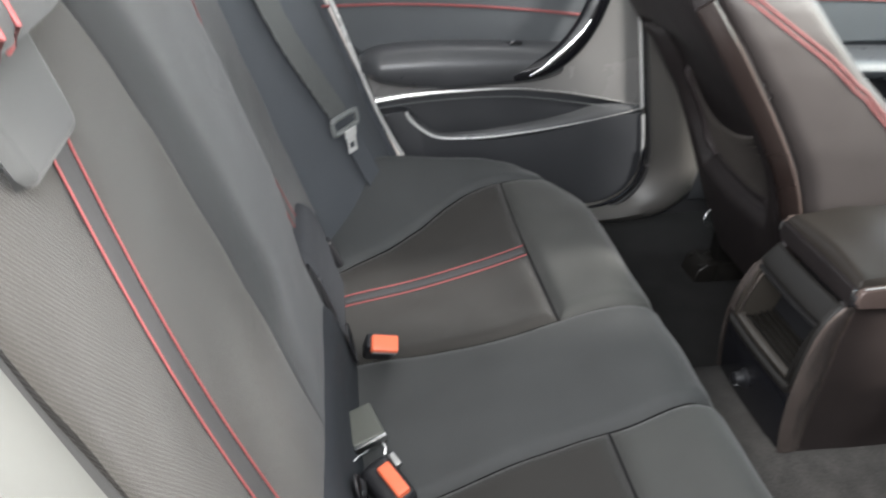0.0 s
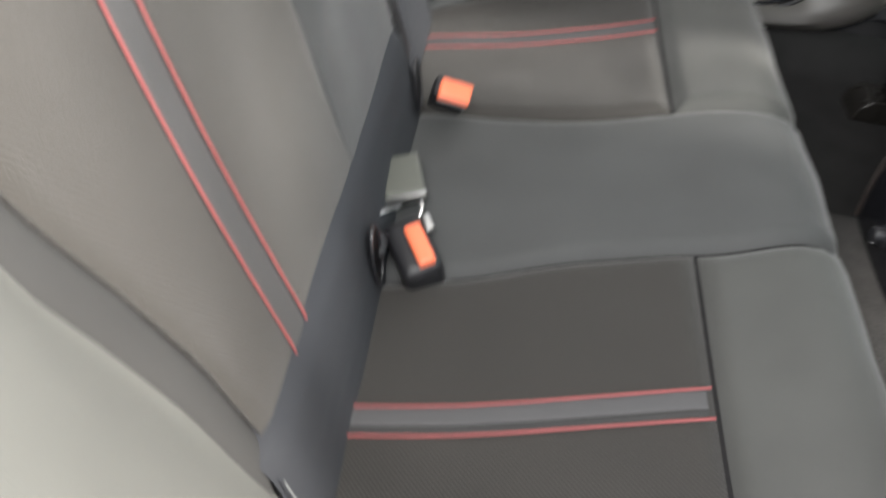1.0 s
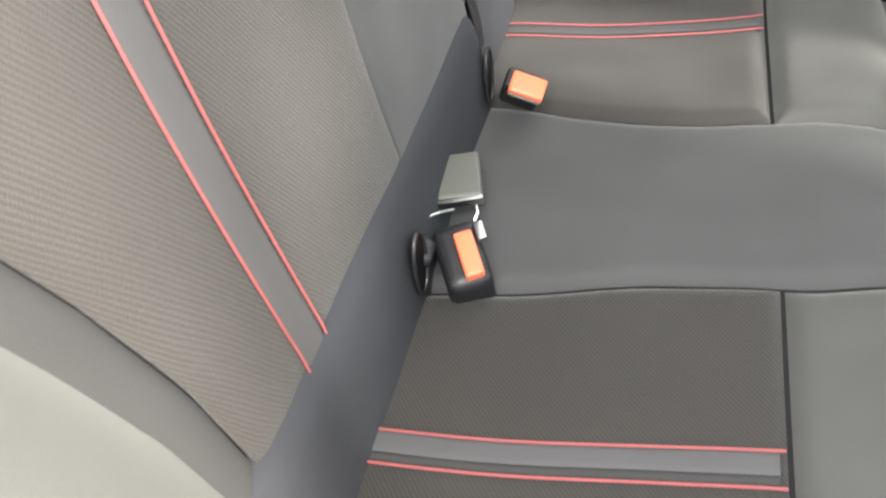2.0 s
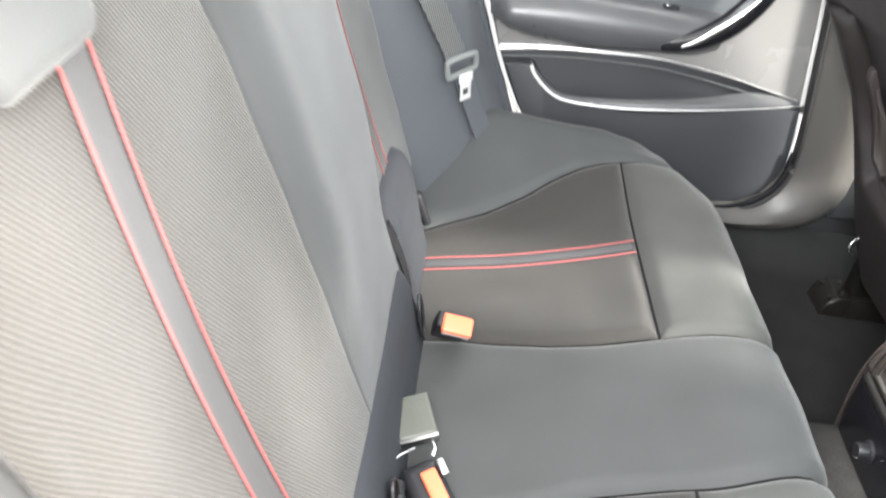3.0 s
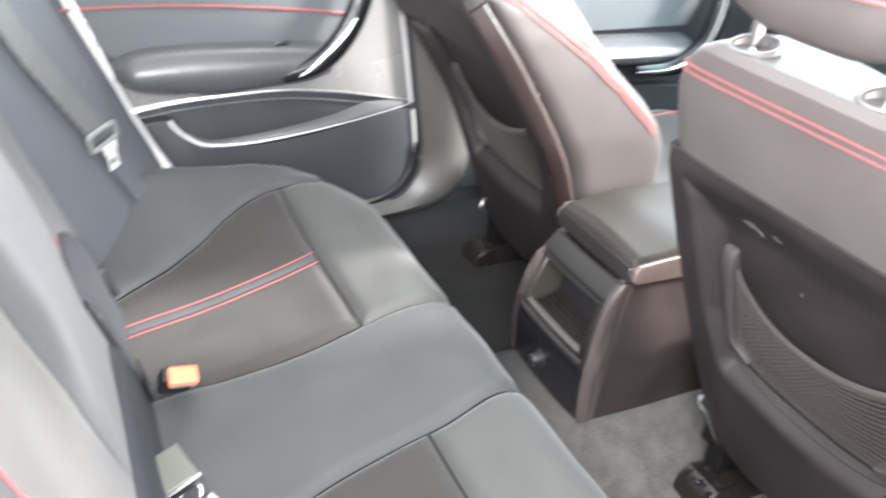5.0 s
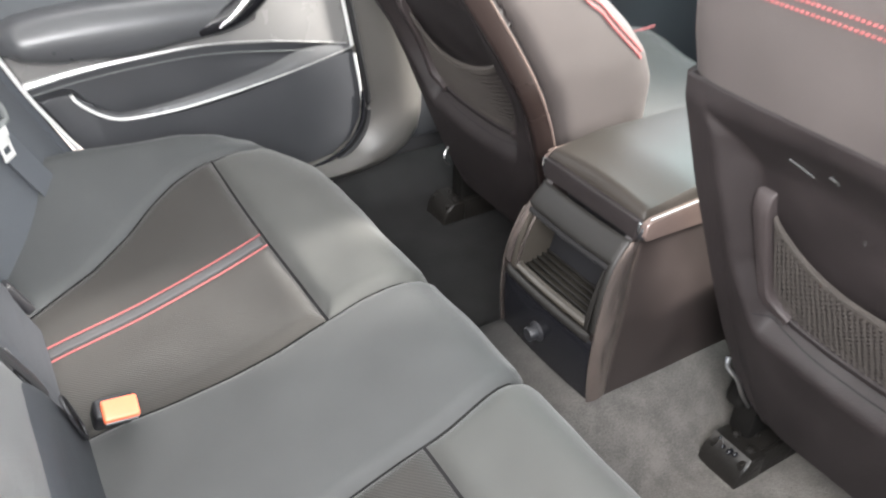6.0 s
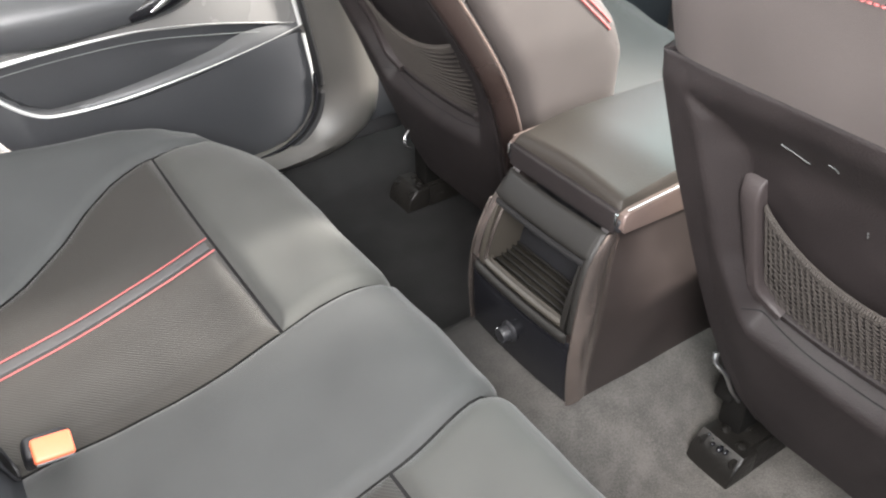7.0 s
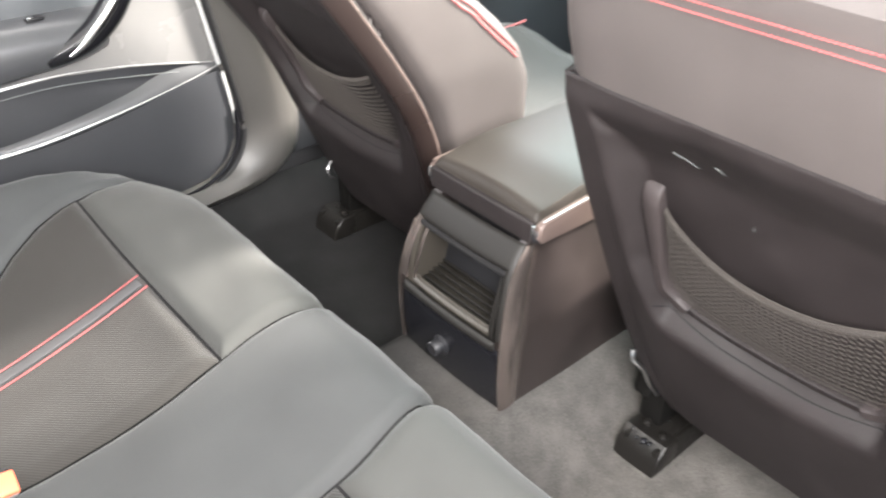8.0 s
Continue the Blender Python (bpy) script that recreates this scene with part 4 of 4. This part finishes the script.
            row = [Vector((rear_x(z) + 0.001 + table(z, STRIP) * a / 6, s * (half(z) + 0.0042 * math.sin(math.pi * min(1, (a + 0.6) / 6.6)) ** 0.8 + 0.0006), z)) for a in range(7)]
            grid.append(row if s > 0 else row[::-1])
        part("corner_strip", sheet(grid, 0.003), M_TRIM, con, "satin metal corner strip")
        line = [Vector((rear_x(z) + 0.0015 + table(z, STRIP), s * (half(z) + 0.0020), z)) for z in [-0.010 + (0.228 if s < 0 else 0.19) * k / 30 for k in range(31)]]
        part("strip_line", tube(bmesh.new(), line, 0.0004, 6), M_TRIM, con, "fine bright line beside the strip")
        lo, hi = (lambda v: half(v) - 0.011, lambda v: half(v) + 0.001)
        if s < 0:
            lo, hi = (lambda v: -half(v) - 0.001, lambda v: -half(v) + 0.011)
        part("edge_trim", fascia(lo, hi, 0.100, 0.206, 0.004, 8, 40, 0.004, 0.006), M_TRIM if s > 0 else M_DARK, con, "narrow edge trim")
    part("inner_body", rbox((0.92, 0, 0.045), (0.60, 0.165, 0.29), 0.01), M_BLACK, con, "black inner body")
    # rear face: upper panel, lower panel, recess between
    part("upper_fascia", fascia(lambda v: -half(v) + 0.0005, lambda v: half(v) - 0.0005, 0.1905, 0.222, 0.0045, 16, 20, 0.003, 0.005), M_DARK, con, "black upper fascia")
    part("lower_fascia", fascia(lambda v: -half(v) + 0.001, lambda v: half(v) - 0.001, -0.015, 0.086, 0.001, 16, 20), M_GLOSS, con, "gloss black lower fascia")
    part("lower_lip", fascia(lambda v: -0.088, lambda v: 0.088, 0.084, 0.098, 0.0065, 16, 8, 0.005, 0.006, 0.012), M_DARK, con, "dark curved lip")
    part("inner_lip", fascia(lambda v: -0.076, lambda v: 0.076, 0.0985, 0.1085, 0.0015, 16, 8, 0.004, 0.005, 0.012), M_LIP, con, "olive satin inner lip")
    part("upper_lip", fascia(lambda v: -0.080, lambda v: 0.080, 0.183, 0.1895, 0.0035, 16, 8, 0.002, 0.003, 0.012), M_GAP, con, "black recess brow")
    for s in (1, -1):
        zs = [0.098 + 0.094 * i / 10 for i in range(11)]
        wall = [(rear_x(z) + 0.0035, z) for z in zs] + [(0.625, 0.192), (0.625, 0.098)]
        # two tones for one part: door light on the far wall is painted
        part("recess_side", plate(wall, s * 0.0735, s * 0.0815, 0.002), M_LIP if s > 0 else M_DARK, con, "recess side, far wall painted paler as lit")
    part("recess_back", rbox((0.618, 0, 0.15), (0.01, 0.156, 0.11), 0.002, turn(0, 16, 0)), M_BLACK, con, "dark recess back")
    part("recess_floor", rbox((0.585, 0, 0.099), (0.085, 0.152, 0.006), 0.002, turn(0, -16, 0)), M_OLIVE, con, "dark recess floor")
    for i in range(6):
        part("ridge", rbox((0.563 + 0.0085 * i, 0, 0.1000 + 0.0027 * i), (0.0030, 0.142, 0.006), 0.001, turn(0, -16, 0)), M_DARK, con)
    part("recess_edge", tube(bmesh.new(), spline([(rear_x(z) + 0.004, 0.071 - 0.006 * f, z) for f, z in ((0, 0.105), (0.4, 0.135), (0.8, 0.165), (1, 0.184))], 16), 0.0022, 6), M_TRIM, con, "bright recess edge")
    # socket knob
    knob = loft([[Vector((rear_x(0.036) - d, 0.006 + r * math.cos(a), 0.036 + r * math.sin(a))) for a in [2 * math.pi * k / 24 for k in range(24)]]
                 for d, r in ((-0.004, 0.0145), (0.003, 0.0145), (0.005, 0.0125), (0.006, 0.0105), (0.016, 0.0100), (0.018, 0.0085))])
    part("knob", knob, M_BLACK, con, "round black socket knob")
    # half ring only: a highlight modelled on the lit side of the knob
    part("knob_highlight", tube(bmesh.new(), [(rear_x(0.036) - 0.0165, 0.006 + 0.0093 * math.cos(a), 0.036 + 0.0093 * math.sin(a)) for a in [math.pi * (-0.75 + 1.0 * k / 16) for k in range(17)]], 0.0012, 6), M_CHROME, con, "chrome crescent as the knob's highlight")
    # armrest lid
    lid = part("armrest_lid", rbox((0.735, 0, 0.229), (0.285, 0.196, 0.018), 0.006, turn(0, 1.5, 0), 3), M_BLACK, con, "black lid base")
    grid = []
    for b in spread(30, 0.8):
        row = []
        for a in spread(24, 0.8):
            ex, ey = b * 0.288, min(a, 1 - a) * 0.19
            edge = min(1.0, ey / 0.007)
            rear = min(1.0, ex / 0.012)
            z = 0.236 + 0.024 * math.sqrt(max(0, 1 - (1 - edge) ** 2)) ** 0.8 * math.sqrt(max(0, 1 - (1 - rear) ** 2)) ** 0.8 + 0.007 * math.sin(a * math.pi) * rear + 0.012 * smooth_step(0.0, 0.10, ex) * rear
            row.append(Vector((0.594 + ex, -0.093 + 0.186 * a, z - 0.004 * b)))
        grid.append(row)
    part("lid_pad", sheet(grid, 0.008), M_LEATHER, lid, "black leather lid pad")
    for s in (1, -1):
        flank = [(0.5935, 0.232), (0.600, 0.2235), (0.70, 0.2225), (0.87, 0.2215), (0.87, 0.2600), (0.70, 0.2570), (0.640, 0.2535), (0.606, 0.2515), (0.597, 0.2475)]
        part("lid_side", plate(flank, s * 0.1005, s * 0.0880, 0.0028), M_LIDSIDE, lid, "glossy bronze-black lid side")
        # shine on the near seam is put into its colour
        part("lid_seam", tube(bmesh.new(), spline([(0.602, s * 0.0985, 0.2530), (0.66, s * 0.0985, 0.2560), (0.74, s * 0.0985, 0.2590), (0.86, s * 0.0985, 0.2610)], 20), 0.0008, 6), M_PAINTED_SHINE if s < 0 else M_LIDSIDE, lid, "fine lid seam, painted bright on the near side")
        part("lid_clip", rbox((0.5915, s * 0.0925, 0.2420), (0.004, 0.004, 0.014), 0.0015), M_CHROME, lid, "small bright corner clip")
    part("rear_edge", rbox((0.5965, 0, 0.2360), (0.012, 0.182, 0.030), 0.004, None, 3), M_SHELL, lid, "black leather lid edge")


console()


# ---- the front seats ----
HALF_WIDTH = [(-0.02, 0.10), (0.02, 0.143), (0.06, 0.164), (0.095, 0.174), (0.124, 0.182), (0.18, 0.193), (0.33, 0.214), (0.45, 0.222), (0.50, 0.222), (0.54, 0.216), (0.57, 0.200), (0.595, 0.172), (0.612, 0.135), (0.622, 0.09)]


SCUFFS = [[(-0.253, 0.408), (-0.264, 0.403), (-0.276, 0.397)], [(-0.298, 0.412), (-0.303, 0.410), (-0.305, 0.405)], [(-0.330, 0.352), (-0.3305, 0.346)]]


def front_seat(yc, side, rear, depth, label, flare=0.0, shell_top=0.458):
    """A front seat whose middle is at yc; side = 1 where the console lies at larger y. rear(z): x of its back face."""
    global OUT
    seat = empty("front_seat", label, "car seat", group="front seats")

    def hw(z):
        return table(z, HALF_WIDTH)

    # padded body with side bolsters
    rings = []
    for i in range(61):
        f = i / 60
        z = -0.01 + 0.613 * f
        h = hw(z) - 0.001
        inset = (0.048 if side > 0 else 0.034) * smooth_step(shell_top - 0.001, shell_top - 0.010, z)
        d = depth(z) - inset
        x0 = rear(z) + 0.002 + 0.9 * max(0.0, z - 0.592) + inset
        ring = []
        for k in range(64):
            a = 2 * math.pi * k / 64
            c, s = math.cos(a), math.sin(a)
            sharp = 0.30 if c > 0 else 0.24
            cx = math.copysign(abs(c) ** sharp, c)
            cy = math.copysign(abs(s) ** sharp, s)
            hollow = 0.045 * (1 - min(1, abs(cy) / 0.8) ** 2) if cx > 0.3 else 0
            ring.append(Vector((x0 + d * (0.5 + 0.5 * cx) - hollow, yc + h * cy, z)))
        rings.append(ring)
    part("backrest", loft(rings), M_SHELL2, seat, "dark grey-brown vinyl backrest")
    # hard back shell with a knee recess
    OUT = Vector((-1, 0, -0.2))

    brow = (0.462, 0.375) if side > 0 else (0.452, 0.428)

    def surf(z, y):
        ly = abs(y - yc)
        inner = table(z, [(0.15, 0.125), (0.178, 0.138), (0.249, 0.164), (0.334, 0.176), (0.424, 0.193)])
        floor_edge = min(inner - 0.003, table(z, [(0.20, 0.120), (0.25, 0.136), (0.336, 0.143), (0.37, 0.146), (0.404, 0.161), (0.424, 0.188)]))
        bowl = min(1.0, max(0.0, (inner - ly) / (inner - floor_edge)))
        bowl = bowl * bowl * (3 - 2 * bowl) * smooth_step(0.140, 0.185, z - 0.12 * max(0, ly - 0.02)) * smooth_step(*brow, z + 0.20 * max(0, ly - 0.10))
        top = smooth_step(shell_top - 0.03, shell_top, z)
        sn = min(0.999, ly / (hw(z) - 0.002)) ** (1 / 0.24)
        wrap = depth(z) * 0.5 * (1 - math.sqrt(1 - sn * sn) ** 0.24)
        return Vector((rear(z) + 0.002 + 0.030 * bowl + min(0.004 + 0.03 * smooth_step(0.02, 0.0, hw(z) - ly) * flare, wrap) - 0.006 * (1 - bowl) * (1 - top), y, z))
    part("back_shell", panel(surf, lambda v: yc - hw(v) + 0.001, lambda v: yc + hw(v) - 0.001, -0.005, shell_top, 110, 100, 0.002, 0.004, thick=0.035), M_SHELL, seat, "dark textured plastic back shell")
    for marks in SCUFFS if side > 0 else ():
        part("scuff_mark", tube(bmesh.new(), [surf(z, y) + Vector((-0.0009, 0, 0)) for y, z in marks], 0.00028, 5), M_WEBGREY, seat, "thin pale scratch")
    # side guides that hold the net: flat tapering bars with a square top and a toe that turns inward
    for q in (1, -1):
        pts = [surf(z, yc + q * ly) + Vector((-0.006, 0, 0)) for ly, z in ((0.1405, 0.349), (0.139, 0.31), (0.1375, 0.27), (0.135, 0.236), (0.129, 0.212), (0.116, 0.198), (0.100, 0.191))]
        part("net_guide", bar(spline(pts, 60), lambda f: 0.022 - 0.010 * f, 0.018, Vector((-1, 0, -0.33)), lambda f: math.sqrt(max(0.02, 1 - (1 - min(1, f / 0.16)) ** 2))), M_GUIDE, seat, "raised plastic net guide")
    pts = [surf(0.181 + 0.010 * (abs(t) ** 2), yc + 0.104 * t) + Vector((-0.004, 0, 0)) for t in [k / 12 - 1 for k in range(25)]]
    part("net_sill", bar(spline(pts, 36), lambda f: 0.009, 0.012, Vector((-1, 0, -0.33))), M_SHELL, seat, "ridge below the net")

    seam = [surf(0.162 + 0.022 * t * t, yc + 0.135 * t) for t in [k / 24 - 1 for k in range(49)]]
    part("shell_groove", tube(bmesh.new(), seam, 0.0008, 6), M_GAP, seat, "fine dark groove")

    # elastic net of braided cords
    def net_point(u, w):
        ly = -0.126 + 0.252 * u
        k = abs(ly) / 0.126
        top = 0.284 + 0.034 * k ** 2.2
        bot = 0.180 + 0.014 * k ** 2
        z = bot + (top - bot) * w
        p = surf(z, yc + ly)
        return p + Vector((-0.006 - 0.022 * math.sin(u * math.pi) ** 0.7 * w, 0, 0))
    net_mat = M_NET if side > 0 else M_NETDARK
    bm = bmesh.new()
    cols, rows = 36, 15
    for j in range(cols):
        for i in range(rows):
            pts = [net_point(min(1, max(0, (j + 0.5 + 0.44 * t) / cols)), min(1, max(0, (i + 0.5 + 0.36 * t) / rows))) + Vector((-0.0012 * (1 - t * t), 0, 0)) for t in (-1, -0.4, 0.4, 1)]
            tube(bm, pts, 0.00095, 5, caps=False, up=(1, 0, 0), taper=lambda f: 0.45 + 0.55 * math.sin(math.pi * f))
    tagged(part("net", bm, net_mat, seat, "brown-grey elastic net"), kind="stuff")
    hem = bmesh.new()
    for j in range(96):
        a, b = net_point(j / 95, 0.985), net_point(j / 95, 1.0)
        tube(hem, [a + Vector((-0.0006, 0, 0)), b + Vector((-0.0022, 0, 0.0028)), b + Vector((-0.0006, 0, 0.0062))], 0.00118, 5, up=(1, 0, 0))
    for r0, dz in ((0.0010, -0.0006), (0.0011, 0.0064)):
        tube(hem, [net_point(j / 60, 1.0) + Vector((-0.0006, 0, dz)) for j in range(61)], r0, 8, 0.8, (1, 0, 0))
    tagged(part("net_hem", hem, net_mat, seat, "ribbed elastic net hem"), kind="stuff")
    # red double stitching across the back and down the inner side
    def back_point(z, y):
        ly = abs(y - yc) / (hw(z) - 0.001)
        x0 = rear(z) + 0.002 + 0.9 * max(0.0, z - 0.592)
        d = depth(z)
        s = min(1, ly) ** (1 / 0.24)
        c = -abs(math.cos(math.asin(min(1, s)))) ** 0.24
        return Vector((x0 + d * (0.5 + 0.5 * c) - 0.0012, y, z))
    for z in (0.5615, 0.5705):
        bm = bmesh.new()
        for i in range(84):
            y0 = yc - 0.198 + 0.396 * i / 84
            a, b = back_point(z, y0), back_point(z, y0 + 0.0030)
            tube(bm, [a, (a + b) / 2 + Vector((-0.0008, 0, 0)), b], 0.0010, 5)
        tagged(part("stitching", bm, M_RED, seat, "red seam stitching"), kind="stuff")
    def flank(x, z):
        """The point of the inner flank at x and z."""
        inset = 0.030 * smooth_step(shell_top + 0.005, shell_top - 0.006, z)
        u = min(0.985, max(-0.98, (x - rear(z) - 0.002 - 0.9 * max(0.0, z - 0.592) - inset) / (depth(z) - inset) * 2 - 1))
        e = 0.30 if u > 0 else 0.24
        c = abs(u) ** (1 / e)
        return Vector((x, yc + side * ((hw(z) - 0.001) * math.sqrt(1 - c * c) ** e + 0.0008), z))
    for dz in (0.0, 0.010) if side < 0 else ():
        pts = [flank(x, z + dz) for x, z in ((0.452, 0.566), (0.495, 0.554), (0.530, 0.532), (0.566, 0.508), (0.600, 0.486), (0.633, 0.464), (0.660, 0.443), (0.683, 0.424), (0.703, 0.411), (0.723, 0.392), (0.739, 0.378), (0.757, 0.362), (0.776, 0.346), (0.796, 0.328))]
        part("piping", tube(bmesh.new(), spline(pts, 40), 0.0019, 6), M_RED, seat, "thin red piping")
    if side < 0:
        levels = [0.03, 0.08, 0.14, 0.20, 0.26, 0.32, 0.38, 0.44, 0.50, 0.545]
        rim = [Vector((rear(z) + 0.014, yc + side * (hw(z) - 0.004), z)) for z in levels]
        part("shell_edge", bar(spline(rim, 48), lambda f: 0.028, 0.014, Vector((-0.25, side, 0))), M_EDGE, seat, "glossy brown rolled shell edge")
        # thin pale tube added as the highlight on the rolled edge
        crest = [Vector((rear(z) + 0.028, yc + side * (hw(z) + 0.0035), z)) for z in levels]
        part("edge_highlight", tube(bmesh.new(), spline(crest, 48), 0.0022, 8, taper=lambda f: 0.4 + 0.6 * math.sin(math.pi * f)), M_LIDSIDE, seat, "pale tube painting the highlight along the edge")
    # headrest on two posts
    hx = rear(0.63) + 0.055
    hy = yc + side * 0.038
    head = part("headrest", loft([[Vector((hx - 0.30 * (z - 0.65) * 0.9 + dd * math.copysign(abs(math.cos(a)) ** 0.6, math.cos(a)), hy + w * math.copysign(abs(math.sin(a)) ** 0.6, math.sin(a)), z + 0.012 * abs(math.sin(a)) ** 3))
                                   for a in [2 * math.pi * k / 36 for k in range(36)]]
                                  for z, w, dd in ((0.628, 0.055, 0.020), (0.632, 0.085, 0.038), (0.644, 0.108, 0.050), (0.672, 0.125, 0.056), (0.732, 0.135, 0.056), (0.782, 0.130, 0.050), (0.807, 0.11, 0.035), (0.814, 0.07, 0.015))]),
                M_SHELL2, seat, "grey-brown padded headrest")
    for dz in (0.0, 0.012):
        bm = tube(bmesh.new(), [(hx - 0.27 * (0.70 + dz - 0.65) - 0.0565 + 0.02 * abs(t) ** 4, hy + 0.112 * t, 0.69 + dz) for t in [k / 10 - 1 for k in range(21)]], 0.0018, 6)
        part("piping", bm, M_RED, head, "thin red piping")
    for q in (0.080, -0.080):
        part("post", tube(bmesh.new(), [(hx - 0.008, hy + q, 0.590), (hx - 0.010, hy + q, 0.66)], 0.0062, 10), M_CHROME, seat, "chrome headrest post")
        cx = hx - 0.008
        ring = loft([[Vector((cx + r * math.cos(a), hy + q + r * 1.05 * math.sin(a), 0.602 + h + 0.22 * r * math.cos(a))) for a in [2 * math.pi * k / 28 for k in range(28)]]
                     for r, h in ((0.026, -0.004), (0.0275, 0.002), (0.0255, 0.006), (0.019, 0.006), (0.015, 0.000))])
        part("post_collar", ring, M_SHELL2, seat, "grey-brown post collar")
        part("collar_rim", tube(bmesh.new(), [(cx + 0.0235 * math.cos(a), hy + q + 0.0245 * math.sin(a), 0.6085 + 0.22 * 0.0235 * math.cos(a)) for a in [2 * math.pi * k / 28 for k in range(29)]], 0.0011, 6), M_WEBGREY, seat, "paler grey rim")
    # seat cushion
    x0 = rear(0.10) + 0.08
    rings = []
    for i in range(17):
        f = i / 16
        x = x0 + 0.50 * f
        top = 0.175 + 0.03 * f - 0.05 * max(0, f - 0.85) / 0.15
        ring = []
        for k in range(32):
            a = 2 * math.pi * k / 32
            c, s = math.cos(a), math.sin(a)
            cy, cz = math.copysign(abs(c) ** 0.5, c), math.copysign(abs(s) ** 0.5, s)
            dish = 0.035 * (1 - min(1, abs(cy) / 0.75) ** 2) if cz > 0 else 0
            ring.append(Vector((x, yc + 0.235 * cy, (top + 0.03) / 2 + (top - 0.03) / 2 * cz - dish)))
        rings.append(ring)
    part("seat_cushion", loft(rings), M_PAD, seat, "grey-green cloth cushion")
    for q in (0.165, -0.165):
        pts = [(x0 + 0.5 * f, yc + q, 0.163 + 0.03 * f) for f in (0.0, 0.3, 0.6, 0.9)]
        part("piping", tube(bmesh.new(), pts, 0.003, 6), M_RED, seat, "thin red piping")
    part("hinge_lever", tube(bmesh.new(), spline([(rear(0.078) - 0.002, yc + side * 0.168, 0.078), (rear(0.065) - 0.008, yc + side * 0.164, 0.065), (rear(0.045) - 0.004, yc + side * 0.154, 0.048), (rear(0.02) + 0.004, yc + side * 0.150, 0.015), (rear(-0.02) + 0.02, yc + side * 0.152, -0.025)], 20),
                             0.0036, 8, 0.7), M_STEEL, seat, "bent steel release lever")
    part("hinge_block", rbox((rear(0.0) + 0.05, yc + side * 0.172, 0.0), (0.06, 0.030, 0.075), 0.010, turn(0, 12, 0), 3), M_SOOT, seat, "greasy black hinge block")
    if side < 0:
        part("release_pin", tube(bmesh.new(), spline([(0.686, 0.480, 0.064), (0.676, 0.477, 0.054), (0.675, 0.473, 0.040), (0.684, 0.470, 0.032)], 12), 0.0018, 8), M_STEEL, seat, "small steel pin")
    for q in (1, -1):
        part("rail_foot", rbox((rear(0.0) + 0.20, yc + q * 0.155, -0.035), (0.36, 0.036, 0.075), 0.008, None, 2), M_SOOT, seat, "black rail carriage")
    OUT = Vector((0.6, 0, 0.8))
    return seat


def near_rear(z):
    return 0.710 - 0.333 * z


def far_rear(z):
    return table(z, [(-0.05, 0.722), (0.03, 0.700), (0.10, 0.676), (0.17, 0.652), (0.23, 0.630), (0.29, 0.604), (0.38, 0.546), (0.50, 0.461), (0.64, 0.362)])


def near_depth(z):
    return 0.165 - 0.03 * smooth_step(0.45, 0.63, z)


def far_depth(z):
    return table(z, [(0.0, 0.20), (0.22, 0.225), (0.28, 0.246), (0.335, 0.250), (0.38, 0.236), (0.44, 0.206), (0.50, 0.190), (0.57, 0.180), (0.64, 0.16)])


front_seat(-0.360, 1, near_rear, near_depth, "dark front seat with plastic back shell, net pocket and red stitching")
front_seat(0.360, -1, far_rear, far_depth, "dark reclined front seat with net pocket beside the console", 1.0, 0.56)


def seat_rail(x, y):
    ob = empty("seat_rail", "black greasy seat rail end bolted on the carpet", "seat rail", group="seat rails")
    z = floor_height(x, y)
    rail = bmesh.new()
    box(rail, (x + 0.19, y, z + 0.036), (0.40, 0.044, 0.008), 0.002)
    for q in (-1, 1):
        box(rail, (x + 0.185, y + q * 0.026, z + 0.019), (0.42, 0.007, 0.038), 0.002, turn(q * 8, 0, 0))
    part("rail", rail, M_GREASE, ob)
    part("slider", rbox((x + 0.20, y, z + 0.016), (0.36, 0.034, 0.026), 0.004, None, 2), M_GREASE, ob, "greasy inner slider")
    cap = plate([(x - 0.034, z), (x + 0.016, z), (x + 0.016, z + 0.040), (x - 0.010, z + 0.042), (x - 0.028, z + 0.026)], y - 0.033, y + 0.033, 0.004)
    part("end_cap", cap, M_GREASE, ob, "black greasy end cap")
    random.seed(5)
    for k in range(18 if y < 0 else 0):
        c = Vector((x - 0.02 + 0.05 * random.random(), y - 0.024 + 0.048 * random.random(), z + 0.038))
        r = 0.0014 + 0.0028 * random.random()
        bm = loft([[c + Vector((r * w * 1.6 * math.cos(a), r * w * math.sin(a), r * h)) for a in [2 * math.pi * q / 10 for q in range(10)]] for w, h in ((1.0, -0.4), (1.0, 0.3), (0.7, 0.8), (0.25, 1.0))])
        part("grease_lump", bm, M_GLOSS, ob, "shiny lump of old grease")
    for dx, dy in ((0.004, -0.016), (0.010, 0.014), (0.034, 0.002)):
        bm = loft([[Vector((x + dx + r * math.cos(a), y + dy + r * math.sin(a), z + 0.041 + h)) for a in [2 * math.pi * k / 10 for k in range(10)]] for h, r in ((-0.004, 0.007), (0.003, 0.0065), (0.005, 0.003))])
        part("bolt", bm, M_GREASE, ob, "dull bolt")


for rx, ry in ((0.716, -0.221), (0.735, -0.505), (0.735, 0.215), (0.715, 0.515)):
    seat_rail(rx, ry)
